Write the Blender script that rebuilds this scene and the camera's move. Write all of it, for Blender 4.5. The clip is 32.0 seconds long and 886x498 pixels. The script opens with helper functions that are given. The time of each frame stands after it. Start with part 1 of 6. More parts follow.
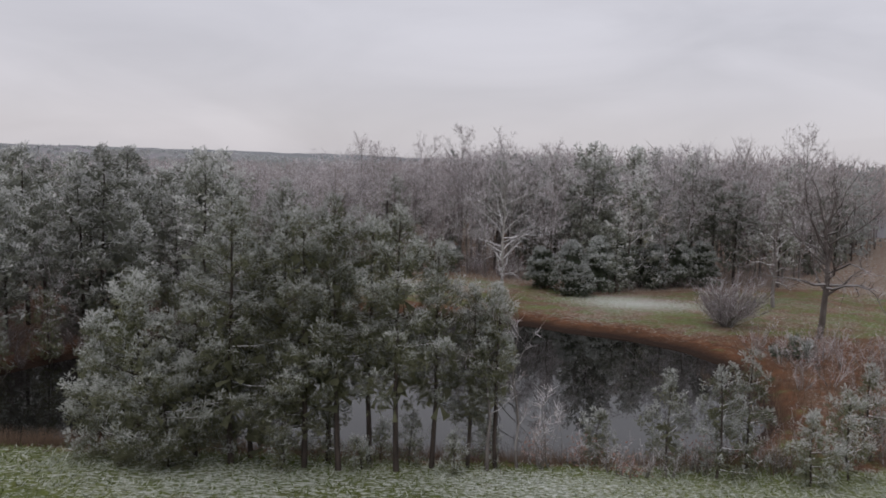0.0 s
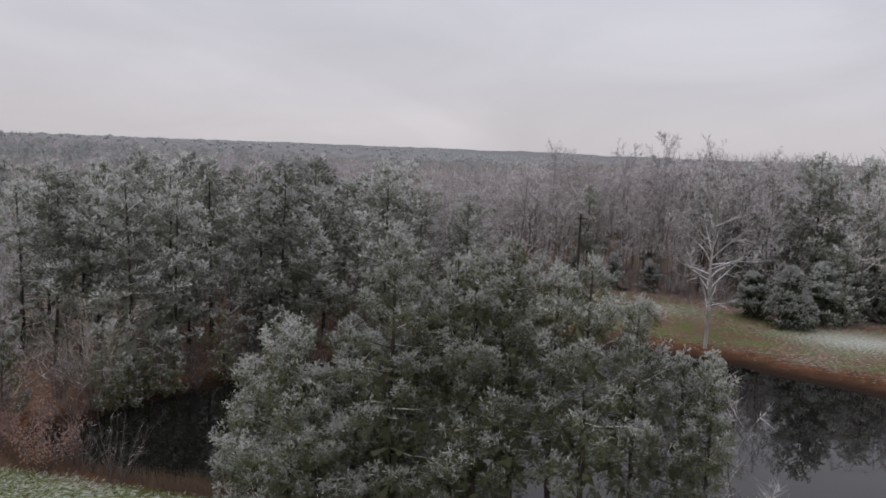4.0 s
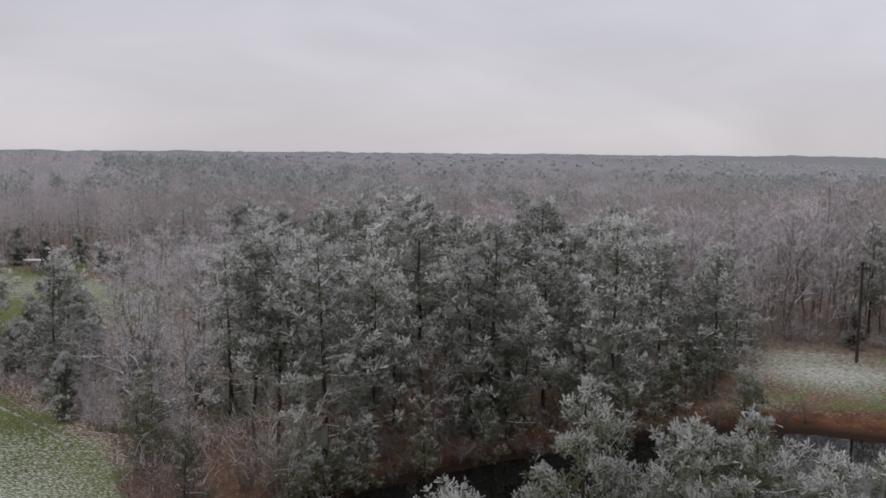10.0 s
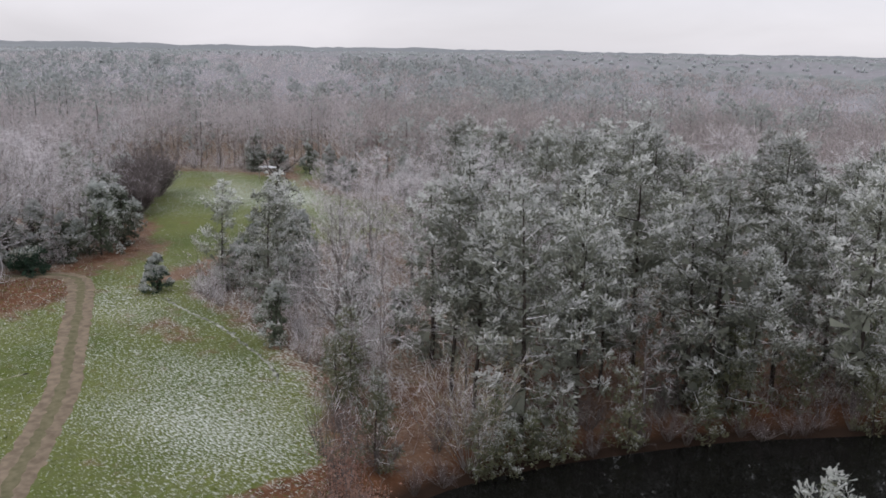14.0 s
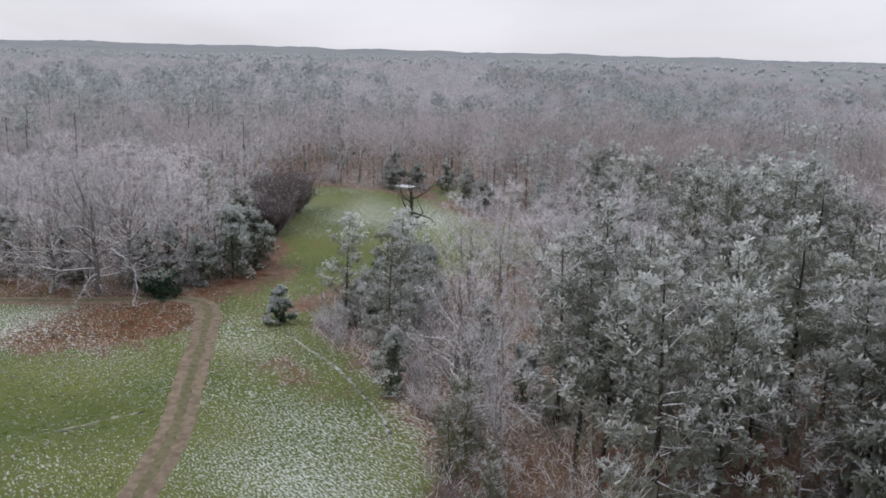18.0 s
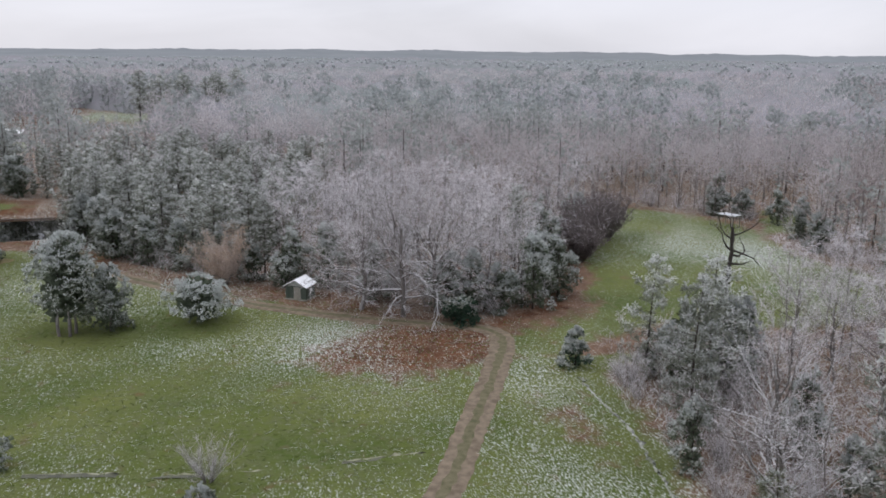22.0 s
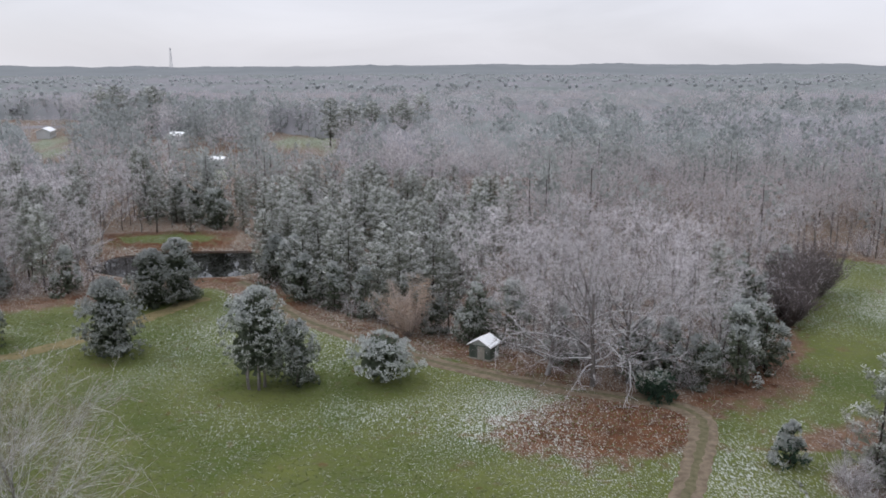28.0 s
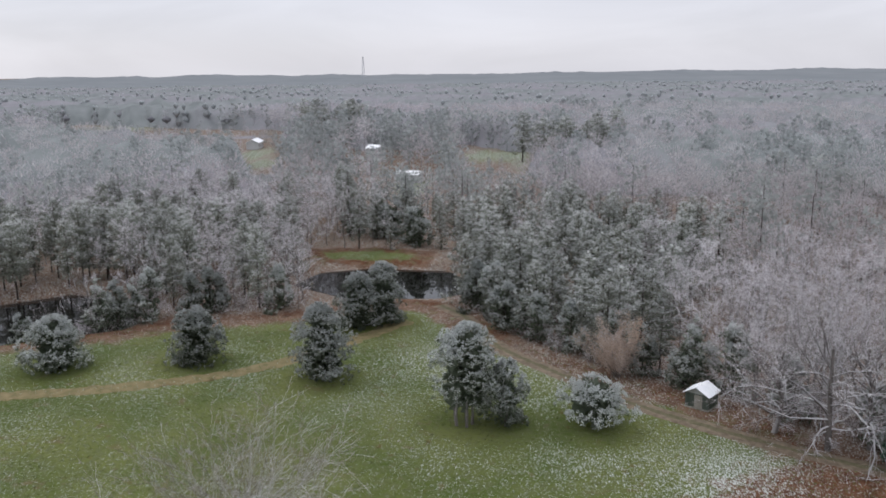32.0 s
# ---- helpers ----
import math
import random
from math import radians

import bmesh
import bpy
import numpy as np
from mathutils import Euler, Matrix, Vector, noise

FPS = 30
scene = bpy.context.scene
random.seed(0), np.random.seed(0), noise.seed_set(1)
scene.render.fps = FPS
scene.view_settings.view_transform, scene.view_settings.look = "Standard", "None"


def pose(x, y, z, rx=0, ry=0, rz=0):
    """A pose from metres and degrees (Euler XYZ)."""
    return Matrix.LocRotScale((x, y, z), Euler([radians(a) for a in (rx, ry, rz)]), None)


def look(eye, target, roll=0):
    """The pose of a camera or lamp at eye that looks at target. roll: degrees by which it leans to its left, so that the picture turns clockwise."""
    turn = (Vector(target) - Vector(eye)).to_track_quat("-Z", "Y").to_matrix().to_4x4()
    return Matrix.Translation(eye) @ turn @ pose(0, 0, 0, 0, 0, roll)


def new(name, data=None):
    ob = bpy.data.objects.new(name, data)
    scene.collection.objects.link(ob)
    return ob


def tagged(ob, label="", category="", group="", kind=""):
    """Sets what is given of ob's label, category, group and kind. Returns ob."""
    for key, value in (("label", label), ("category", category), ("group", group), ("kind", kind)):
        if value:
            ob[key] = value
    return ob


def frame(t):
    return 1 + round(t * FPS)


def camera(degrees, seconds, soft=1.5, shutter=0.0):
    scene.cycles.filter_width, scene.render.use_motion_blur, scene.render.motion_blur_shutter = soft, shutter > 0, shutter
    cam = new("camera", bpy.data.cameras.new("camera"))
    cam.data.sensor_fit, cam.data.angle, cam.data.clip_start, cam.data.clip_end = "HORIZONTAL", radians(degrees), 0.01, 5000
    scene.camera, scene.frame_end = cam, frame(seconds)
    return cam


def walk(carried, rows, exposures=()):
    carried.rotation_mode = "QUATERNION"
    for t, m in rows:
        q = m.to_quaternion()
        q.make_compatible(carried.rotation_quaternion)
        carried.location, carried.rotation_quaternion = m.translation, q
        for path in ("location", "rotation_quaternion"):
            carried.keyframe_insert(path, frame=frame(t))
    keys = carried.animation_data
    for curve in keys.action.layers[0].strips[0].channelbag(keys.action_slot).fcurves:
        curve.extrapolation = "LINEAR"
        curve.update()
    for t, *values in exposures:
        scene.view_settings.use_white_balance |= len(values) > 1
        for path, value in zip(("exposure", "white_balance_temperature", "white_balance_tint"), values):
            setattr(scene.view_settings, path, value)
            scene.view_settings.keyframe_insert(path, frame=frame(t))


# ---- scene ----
cam = camera(54.1, 32.0, soft=1.7)
PATH = [
    (0.0, 0.00, 0.00, 19.35, 84.11, -1.64, 0.88),
    (0.5, -0.09, 1.04, 19.49, 83.96, -1.80, 3.50),
    (1.0, -0.18, 2.08, 19.66, 83.89, -1.94, 5.50),
    (1.5, -0.26, 3.13, 19.86, 83.85, -2.08, 7.08),
    (2.0, -0.34, 4.21, 20.10, 83.79, -2.24, 8.42),
    (2.5, -0.41, 5.30, 20.37, 83.73, -2.31, 9.61),
    (3.0, -0.47, 6.41, 20.67, 83.68, -2.30, 10.32),
    (3.5, -0.51, 7.54, 20.98, 83.59, -2.22, 12.06),
    (5.5, -0.70, 12.03, 22.33, 83.42, -1.60, 18.04),
    (6.0, -0.74, 13.14, 22.69, 83.46, -1.42, 19.97),
    (6.5, -0.80, 14.22, 23.06, 83.48, -1.15, 21.83),
    (7.0, -0.88, 15.30, 23.44, 83.51, -1.04, 23.15),
    (7.5, -1.01, 16.35, 23.81, 83.56, -0.81, 24.63),
    (8.0, -1.17, 17.39, 24.16, 83.58, -0.62, 26.19),
    (8.5, -1.36, 18.41, 24.52, 83.63, -0.53, 27.23),
    (9.0, -1.57, 19.39, 24.88, 83.69, -0.48, 28.88),
    (9.5, -1.78, 20.35, 25.24, 83.71, -0.51, 29.96),
    (10.0, -2.01, 21.27, 25.61, 83.69, -0.56, 30.38),
    (10.5, -2.29, 22.17, 25.99, 83.66, -0.47, 33.61),
    (11.0, -2.63, 23.05, 26.42, 83.67, -0.40, 37.46),
    (11.5, -3.01, 23.90, 26.85, 83.73, -0.53, 40.68),
    (12.0, -3.41, 24.70, 27.25, 81.73, -0.62, 43.09),
    (12.5, -3.83, 25.45, 27.61, 76.94, -0.75, 44.66),
    (13.0, -4.27, 26.17, 27.95, 76.90, -0.78, 44.93),
    (13.5, -4.72, 26.84, 28.27, 76.90, -0.88, 45.20),
    (14.0, -5.17, 27.50, 28.60, 76.93, -1.04, 45.48),
    (14.5, -5.64, 28.15, 28.96, 76.98, -1.15, 45.75),
    (16.5, -7.67, 30.75, 30.45, 77.08, -1.47, 49.68),
    (17.0, -8.23, 31.41, 30.80, 77.08, -1.50, 51.42),
    (17.5, -8.82, 32.08, 31.12, 77.06, -1.48, 53.31),
    (18.0, -9.45, 32.75, 31.41, 77.02, -1.43, 55.16),
    (18.5, -10.10, 33.43, 31.67, 77.00, -1.37, 57.20),
    (19.0, -10.78, 34.10, 31.90, 76.96, -1.26, 59.96),
    (19.5, -11.48, 34.74, 32.13, 76.95, -1.14, 63.08),
    (20.0, -12.18, 35.35, 32.37, 76.93, -1.02, 66.03),
    (20.5, -12.89, 35.92, 32.63, 76.93, -0.93, 68.92),
    (21.0, -13.59, 36.45, 32.93, 76.94, -0.81, 71.20),
    (21.5, -14.27, 36.91, 33.26, 76.96, -0.69, 73.90),
    (22.0, -14.92, 37.31, 33.63, 77.01, -0.55, 76.37),
    (22.5, -15.53, 37.64, 34.02, 77.10, -0.40, 77.02),
    (23.0, -16.11, 37.89, 34.43, 77.22, -0.28, 77.23),
    (23.5, -16.65, 38.06, 34.85, 77.31, -0.15, 79.27),
    (24.0, -17.18, 38.15, 35.27, 77.44, -0.07, 81.10),
    (24.5, -17.70, 38.15, 35.68, 77.57, -0.06, 82.46),
    (25.0, -18.22, 38.07, 36.08, 77.64, -0.08, 83.83),
    (25.5, -18.76, 37.89, 36.47, 77.68, -0.15, 84.28),
    (27.5, -20.97, 36.77, 37.97, 77.76, 0.04, 86.03),
    (28.0, -21.52, 36.41, 38.34, 77.79, 0.13, 87.98),
    (28.5, -22.04, 35.97, 38.71, 77.80, 0.19, 89.73),
    (29.0, -22.54, 35.48, 39.09, 77.85, 0.31, 91.04),
    (29.5, -23.01, 34.94, 39.46, 77.93, 0.36, 92.30),
    (30.0, -23.46, 34.36, 39.84, 78.04, 0.35, 93.87),
    (30.5, -23.89, 33.75, 40.21, 78.09, 0.36, 95.05),
    (31.0, -24.31, 33.13, 40.59, 78.16, 0.42, 96.58),
    (31.5, -24.73, 32.50, 40.97, 78.22, 0.49, 98.49),
    (32.0, -25.14, 31.87, 41.34, 78.24, 0.59, 99.80),
]
walk(cam, [(t, pose(*p)) for t, *p in PATH], [(0.0, -0.08, 6560, 12), (12.0, -0.05, 6560, 12), (12.8, 0.25, 6480, 10.5), (13.3, 0.27, 6480, 10.5), (14.2, 0.35, 6440, 10.5), (20.0, 0.37, 6280, 9.5), (25.0, 0.36, 6260, 9), (32.0, 0.3, 6260, 9)])

# ---- light ----
world = bpy.data.worlds.new("overcast_sky")
scene.world = world
world.use_nodes = True
wn, wl = world.node_tree.nodes, world.node_tree.links
wn.clear()


def node(tree_nodes, kind, **props):
    n = tree_nodes.new(kind)
    for k, val in props.items():
        if k in n.inputs:
            n.inputs[k].default_value = val
    return n


SUN_EL, SUN_ROT = radians(52), radians(200)
w_out = wn.new("ShaderNodeOutputWorld")
w_bg = wn.new("ShaderNodeBackground")
w_sky = wn.new("ShaderNodeTexSky")
w_sky.sky_type, w_sky.sun_disc = "NISHITA", False
w_sky.sun_elevation, w_sky.sun_rotation = SUN_EL, SUN_ROT
w_co = wn.new("ShaderNodeTexCoord")
w_sep = wn.new("ShaderNodeSeparateXYZ")
wl.new(w_co.outputs["Generated"], w_sep.inputs[0])
# cloud deck: a bright zenith, paler towards the horizon, long soft bands
w_ramp = wn.new("ShaderNodeValToRGB")
wl.new(w_sep.outputs["Z"], w_ramp.inputs[0])
el = w_ramp.color_ramp.elements
el[0].position, el[0].color = 0.0, (0.56, 0.543, 0.576, 1)
el[1].position, el[1].color = 1.0, (1.2, 1.2, 1.27, 1)
for p_, c_ in ((0.06, (0.575, 0.558, 0.6, 1)), (0.16, (0.58, 0.575, 0.62, 1)), (0.3, (0.67, 0.67, 0.715, 1))):
    e_ = el.new(p_)
    e_.color = c_
w_map = wn.new("ShaderNodeMapping")
w_map.inputs["Scale"].default_value = (1.8, 1.8, 6.5)
wl.new(w_co.outputs["Generated"], w_map.inputs[0])
w_noise = wn.new("ShaderNodeTexNoise")
w_noise.inputs["Scale"].default_value = 1.7
w_noise.inputs["Detail"].default_value = 6
w_noise.inputs["Distortion"].default_value = 0.6
wl.new(w_map.outputs[0], w_noise.inputs["Vector"])
w_band = wn.new("ShaderNodeMapRange")
w_band.inputs["From Min"].default_value, w_band.inputs["From Max"].default_value = 0.3, 0.7
w_band.inputs["To Min"].default_value, w_band.inputs["To Max"].default_value = 0.9, 1.1
wl.new(w_noise.outputs["Fac"], w_band.inputs["Value"])
w_mul = wn.new("ShaderNodeVectorMath")
w_mul.operation = "MULTIPLY"
wl.new(w_ramp.outputs["Color"], w_mul.inputs[0])
wl.new(w_band.outputs[0], w_mul.inputs[1])
w_thin = wn.new("ShaderNodeVectorMath")
w_thin.operation = "SCALE"
w_thin.inputs["Scale"].default_value = 0.012
wl.new(w_sky.outputs[0], w_thin.inputs[0])
w_sum = wn.new("ShaderNodeVectorMath")
w_sum.operation = "ADD"
wl.new(w_mul.outputs[0], w_sum.inputs[0])
wl.new(w_thin.outputs[0], w_sum.inputs[1])
wl.new(w_sum.outputs[0], w_bg.inputs["Color"])
w_bg.inputs["Strength"].default_value = 1.0
wl.new(w_bg.outputs[0], w_out.inputs[0])

sun_data = bpy.data.lights.new("sun", "SUN")
sun_data.energy, sun_data.angle, sun_data.color = 0.6, radians(30), (1.0, 0.97, 0.93)
sun = new("sun", sun_data)
sun.matrix_world = look((0, 0, 200), (0 - math.sin(SUN_ROT) * math.cos(SUN_EL) * 10, 0 - math.cos(SUN_ROT) * math.cos(SUN_EL) * 10, 200 - math.sin(SUN_EL) * 10))

# ---- materials ----


def material(name, rough=0.8, metal=0.0, spec=0.3):
    m = bpy.data.materials.new(name)
    m.use_nodes = True
    n, l = m.node_tree.nodes, m.node_tree.links
    b = n["Principled BSDF"]
    b.inputs["Roughness"].default_value, b.inputs["Metallic"].default_value = rough, metal
    b.inputs["Specular IOR Level"].default_value = spec
    return m, n, l, b


def mix(n, l, fac, a, b):
    """A colour mix; fac, a and b are sockets or values."""
    x = n.new("ShaderNodeMix")
    x.data_type = "RGBA"
    for sock, val in ((x.inputs[0], fac), (x.inputs[6], a), (x.inputs[7], b)):
        if isinstance(val, bpy.types.NodeSocket):
            l.new(val, sock)
        else:
            sock.default_value = val if isinstance(val, (int, float)) else (*val, 1)
    return x.outputs[2]


def noise_fac(n, l, scale, detail=3, lo=0.35, hi=0.65, stretch=None):
    t = n.new("ShaderNodeTexNoise")
    t.inputs["Scale"].default_value, t.inputs["Detail"].default_value = scale, detail
    g = n.new("ShaderNodeNewGeometry")
    src = g.outputs["Position"]
    if stretch:
        mp = n.new("ShaderNodeMapping")
        mp.inputs["Scale"].default_value = stretch
        l.new(src, mp.inputs[0])
        src = mp.outputs[0]
    l.new(src, t.inputs["Vector"])
    r = n.new("ShaderNodeMapRange")
    r.inputs["From Min"].default_value, r.inputs["From Max"].default_value = lo, hi
    l.new(t.outputs["Fac"], r.inputs["Value"])
    return r.outputs[0]


def bumped(n, l, b, height, strength=0.4, distance=0.05):
    bp = n.new("ShaderNodeBump")
    bp.inputs["Strength"].default_value, bp.inputs["Distance"].default_value = strength, distance
    l.new(height, bp.inputs["Height"])
    l.new(bp.outputs[0], b.inputs["Normal"])


def island_mat(name, a, b, c=None, rough=0.75, patch=0.12, spec=0.25, thin=0.35, vary=0.22):
    """Small loose pieces (needles, leaves, twigs): colour differs from piece to piece and in patches of some metres."""
    m, n, l, p = material(name, rough, 0, spec)
    g = n.new("ShaderNodeNewGeometry")
    col = mix(n, l, g.outputs["Random Per Island"], a, b)
    if c:
        col = mix(n, l, noise_fac(n, l, patch, 2), col, c)
    l.new(col, p.inputs["Base Color"])
    # each tree is a little lighter or darker than its neighbours
    oi, ta, ad, fr, mr, sc = [n.new(q) for q in ("ShaderNodeObjectInfo", "ShaderNodeAttribute", "ShaderNodeMath", "ShaderNodeMath", "ShaderNodeMapRange", "ShaderNodeVectorMath")]
    ta.attribute_name = "tint"
    ad.operation, fr.operation, sc.operation = "ADD", "FRACT", "SCALE"
    l.new(oi.outputs["Random"], ad.inputs[0])
    l.new(ta.outputs["Fac"], ad.inputs[1])
    l.new(ad.outputs[0], fr.inputs[0])
    l.new(fr.outputs[0], mr.inputs["Value"])
    mr.inputs["To Min"].default_value, mr.inputs["To Max"].default_value = 1.0 - vary, 1.0 + vary
    l.new(col, sc.inputs[0])
    l.new(mr.outputs[0], sc.inputs["Scale"])
    col = sc.outputs[0]
    l.new(col, p.inputs["Base Color"])
    # light comes through thin sprays
    t = n.new("ShaderNodeBsdfTranslucent")
    l.new(col, t.inputs["Color"])
    x = n.new("ShaderNodeMixShader")
    x.inputs[0].default_value = thin
    l.new(p.outputs[0], x.inputs[1])
    l.new(t.outputs[0], x.inputs[2])
    l.new(x.outputs[0], n["Material Output"].inputs["Surface"])
    return m


def bark_mat(name, a, b, snow, lo, hi):
    """Bark with streaks, and snow lying on the upper sides of limbs."""
    m, n, l, p = material(name, 0.9, 0, 0.15)
    streak = noise_fac(n, l, 3.0, 4, 0.3, 0.7, (1, 1, 0.25))
    col = mix(n, l, streak, a, b)
    g = n.new("ShaderNodeNewGeometry")
    sp = n.new("ShaderNodeSeparateXYZ")
    l.new(g.outputs["True Normal"], sp.inputs[0])
    r = n.new("ShaderNodeMapRange")
    r.inputs["From Min"].default_value, r.inputs["From Max"].default_value = lo, hi
    l.new(sp.outputs["Z"], r.inputs["Value"])
    col = mix(n, l, r.outputs[0], col, snow)
    l.new(col, p.inputs["Base Color"])
    bumped(n, l, p, streak, 0.5, 0.03)
    return m


SNOW = (0.72, 0.72, 0.74)
M_PBARK = bark_mat("pine_bark", (0.032, 0.026, 0.023), (0.075, 0.06, 0.052), SNOW, 0.3, 0.9)
M_BARK = bark_mat("grey_bark", (0.10, 0.088, 0.082), (0.2, 0.18, 0.168), (0.6, 0.59, 0.6), 0.08, 0.8)
M_OBARK = bark_mat("oak_bark", (0.075, 0.064, 0.058), (0.15, 0.132, 0.122), (0.55, 0.54, 0.55), 0.55, 1.0)
M_PALE = bark_mat("pale_sycamore_bark", (0.18, 0.17, 0.155), (0.36, 0.345, 0.32), SNOW, 0.15, 0.9)
M_NEEDLE = island_mat("pine_needles", (0.075, 0.081, 0.046), (0.19, 0.193, 0.116), (0.138, 0.141, 0.086), 0.6)
M_FROST = island_mat("frosted_needles", (0.35, 0.365, 0.34), (0.56, 0.57, 0.555), (0.43, 0.44, 0.42), 0.7, vary=0.14)
# woodland pines: needles greyed by frost and by some haze put into the colour
M_WNEEDLE = island_mat("greyer_woodland_needles", (0.108, 0.116, 0.09), (0.245, 0.253, 0.208), (0.175, 0.183, 0.148), 0.65, vary=0.3)
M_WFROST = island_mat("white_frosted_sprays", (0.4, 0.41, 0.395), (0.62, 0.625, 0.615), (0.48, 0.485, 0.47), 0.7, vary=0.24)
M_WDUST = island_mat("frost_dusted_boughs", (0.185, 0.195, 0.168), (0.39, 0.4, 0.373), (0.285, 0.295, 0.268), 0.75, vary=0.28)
M_DTWIG = island_mat("dark_bare_twigs", (0.12, 0.098, 0.094), (0.24, 0.21, 0.205), (0.17, 0.142, 0.142), 0.85)
# trees farther back: snow, plus distance haze put into paler, flatter colours
M_FPTOP = island_mat("snowy_hazed_pine_tops", (0.32, 0.335, 0.32), (0.44, 0.452, 0.44), (0.34, 0.355, 0.34), 0.8, 0.06, 0.2, 0.45, 0.14)
M_FPLOW = island_mat("hazed_pine_flanks", (0.25, 0.263, 0.25), (0.33, 0.343, 0.328), (0.28, 0.295, 0.282), 0.8, 0.06, 0.2, 0.45, 0.14)
M_FBARE = island_mat("frosted_hazed_canopy_twigs", (0.48, 0.45, 0.46), (0.57, 0.54, 0.55), (0.45, 0.405, 0.41), 0.9, 0.02, 0.2, 0.45, 0.12)
M_DUST = island_mat("dusted_foliage", (0.16, 0.17, 0.138), (0.33, 0.343, 0.308), (0.24, 0.252, 0.22), 0.75)
M_TWIG = island_mat("bare_twigs", (0.2, 0.17, 0.165), (0.36, 0.325, 0.32), (0.28, 0.24, 0.24), 0.85)
M_FTWIG = island_mat("frosted_twigs", (0.5, 0.475, 0.49), (0.76, 0.735, 0.755), (0.6, 0.565, 0.58), 0.85, vary=0.16)
M_RTWIG = island_mat("reddish_twigs", (0.27, 0.234, 0.226), (0.48, 0.445, 0.438), (0.385, 0.35, 0.347), 0.85)
M_YTWIG = island_mat("olive_twigs", (0.24, 0.21, 0.12), (0.42, 0.38, 0.26), (0.3, 0.27, 0.19), 0.85)
M_LEAF = island_mat("evergreen_leaves", (0.05, 0.062, 0.042), (0.125, 0.145, 0.1), (0.08, 0.096, 0.066), 0.5)
M_SLEAF = island_mat("snowy_leaves", (0.3, 0.32, 0.308), (0.52, 0.535, 0.525), (0.4, 0.415, 0.4), 0.7)
M_DARKLEAF = island_mat("dark_holly_leaves", (0.02, 0.04, 0.028), (0.05, 0.085, 0.055), None, 0.45)
M_REDLEAF = island_mat("dry_red_leaves", (0.2, 0.085, 0.06), (0.36, 0.2, 0.15), (0.3, 0.2, 0.17), 0.8)
M_BEECH = island_mat("dry_beech_leaves", (0.36, 0.24, 0.15), (0.5, 0.38, 0.29), (0.48, 0.4, 0.35), 0.8)
M_REED = island_mat("dead_reeds", (0.09, 0.058, 0.04), (0.24, 0.18, 0.125), (0.14, 0.095, 0.07), 0.9)
M_GRASS = island_mat("grass_blades", (0.075, 0.1, 0.026), (0.125, 0.145, 0.048), (0.1, 0.118, 0.036), 0.8)
M_FGRASS = island_mat("snowy_grass_blades", (0.22, 0.25, 0.19), (0.5, 0.52, 0.47), None, 0.8)


def plain_mat(name, a, b, scale, rough=0.7, metal=0.0, bump=0.2, stretch=None):
    m, n, l, p = material(name, rough, metal)
    f = noise_fac(n, l, scale, 5, 0.3, 0.7, stretch)
    l.new(mix(n, l, f, a, b), p.inputs["Base Color"])
    bumped(n, l, p, f, bump, 0.02)
    return m


M_SHEDWALL = plain_mat("dark_green_boards", (0.05, 0.065, 0.05), (0.085, 0.1, 0.08), 2.5, 0.7, stretch=(1, 1, 0.2))
M_SHEDTRIM = plain_mat("weathered_timber", (0.2, 0.19, 0.16), (0.32, 0.3, 0.26), 4, 0.8)
M_SHEDROOF = plain_mat("snowy_metal_roof", (0.78, 0.78, 0.80), (0.88, 0.88, 0.9), 1.2, 0.5, bump=0.1)
M_GABLE = plain_mat("pale_gable_paint", (0.26, 0.27, 0.25), (0.34, 0.35, 0.33), 2, 0.75)
M_POLE = plain_mat("creosote_pole", (0.022, 0.018, 0.016), (0.05, 0.042, 0.037), 5, 0.9)
M_STEEL = plain_mat("galvanised_steel", (0.42, 0.43, 0.45), (0.55, 0.56, 0.58), 0.5, 0.5, 0.3)
M_HOUSE = plain_mat("white_siding", (0.42, 0.42, 0.42), (0.52, 0.52, 0.52), 0.4, 0.7)
M_GLASS = plain_mat("window_glass", (0.03, 0.035, 0.04), (0.05, 0.055, 0.06), 0.4, 0.08, bump=0)
M_SOIL = plain_mat("track_dirt", (0.1, 0.076, 0.052), (0.19, 0.148, 0.106), 1.3, 0.95, bump=0.6)
M_VERGE = plain_mat("track_crown", (0.07, 0.068, 0.032), (0.135, 0.115, 0.07), 1.6, 0.95, bump=0.6)
M_PATH = plain_mat("worn_tan_grass", (0.115, 0.1, 0.042), (0.2, 0.155, 0.08), 0.9, 0.95, bump=0.5)
M_STRAW = plain_mat("pale_dead_grass", (0.08, 0.085, 0.035), (0.29, 0.28, 0.21), 1.6, 0.9, bump=0.6)
M_DITCH = plain_mat("ditch_mud", (0.045, 0.045, 0.03), (0.1, 0.1, 0.06), 1.5, 0.5, bump=0.4)
M_SNOW = plain_mat("wet_snow", (0.07, 0.078, 0.035), (0.4, 0.4, 0.38), 1.3, 0.8, bump=0.6)



def canopy_mat(name, a, b, c):
    """Treetops seen from far off: fine broken colour, drifting in patches from tree to tree."""
    m, n, l, p = material(name, 1.0, 0, 0.05)
    g = n.new("ShaderNodeNewGeometry")
    f = noise_fac(n, l, 1.1, 4, 0.32, 0.68)
    col = mix(n, l, f, mix(n, l, g.outputs["Random Per Island"], a, b), c)
    l.new(col, p.inputs["Base Color"])
    bumped(n, l, p, f, 0.9, 0.5)
    return m


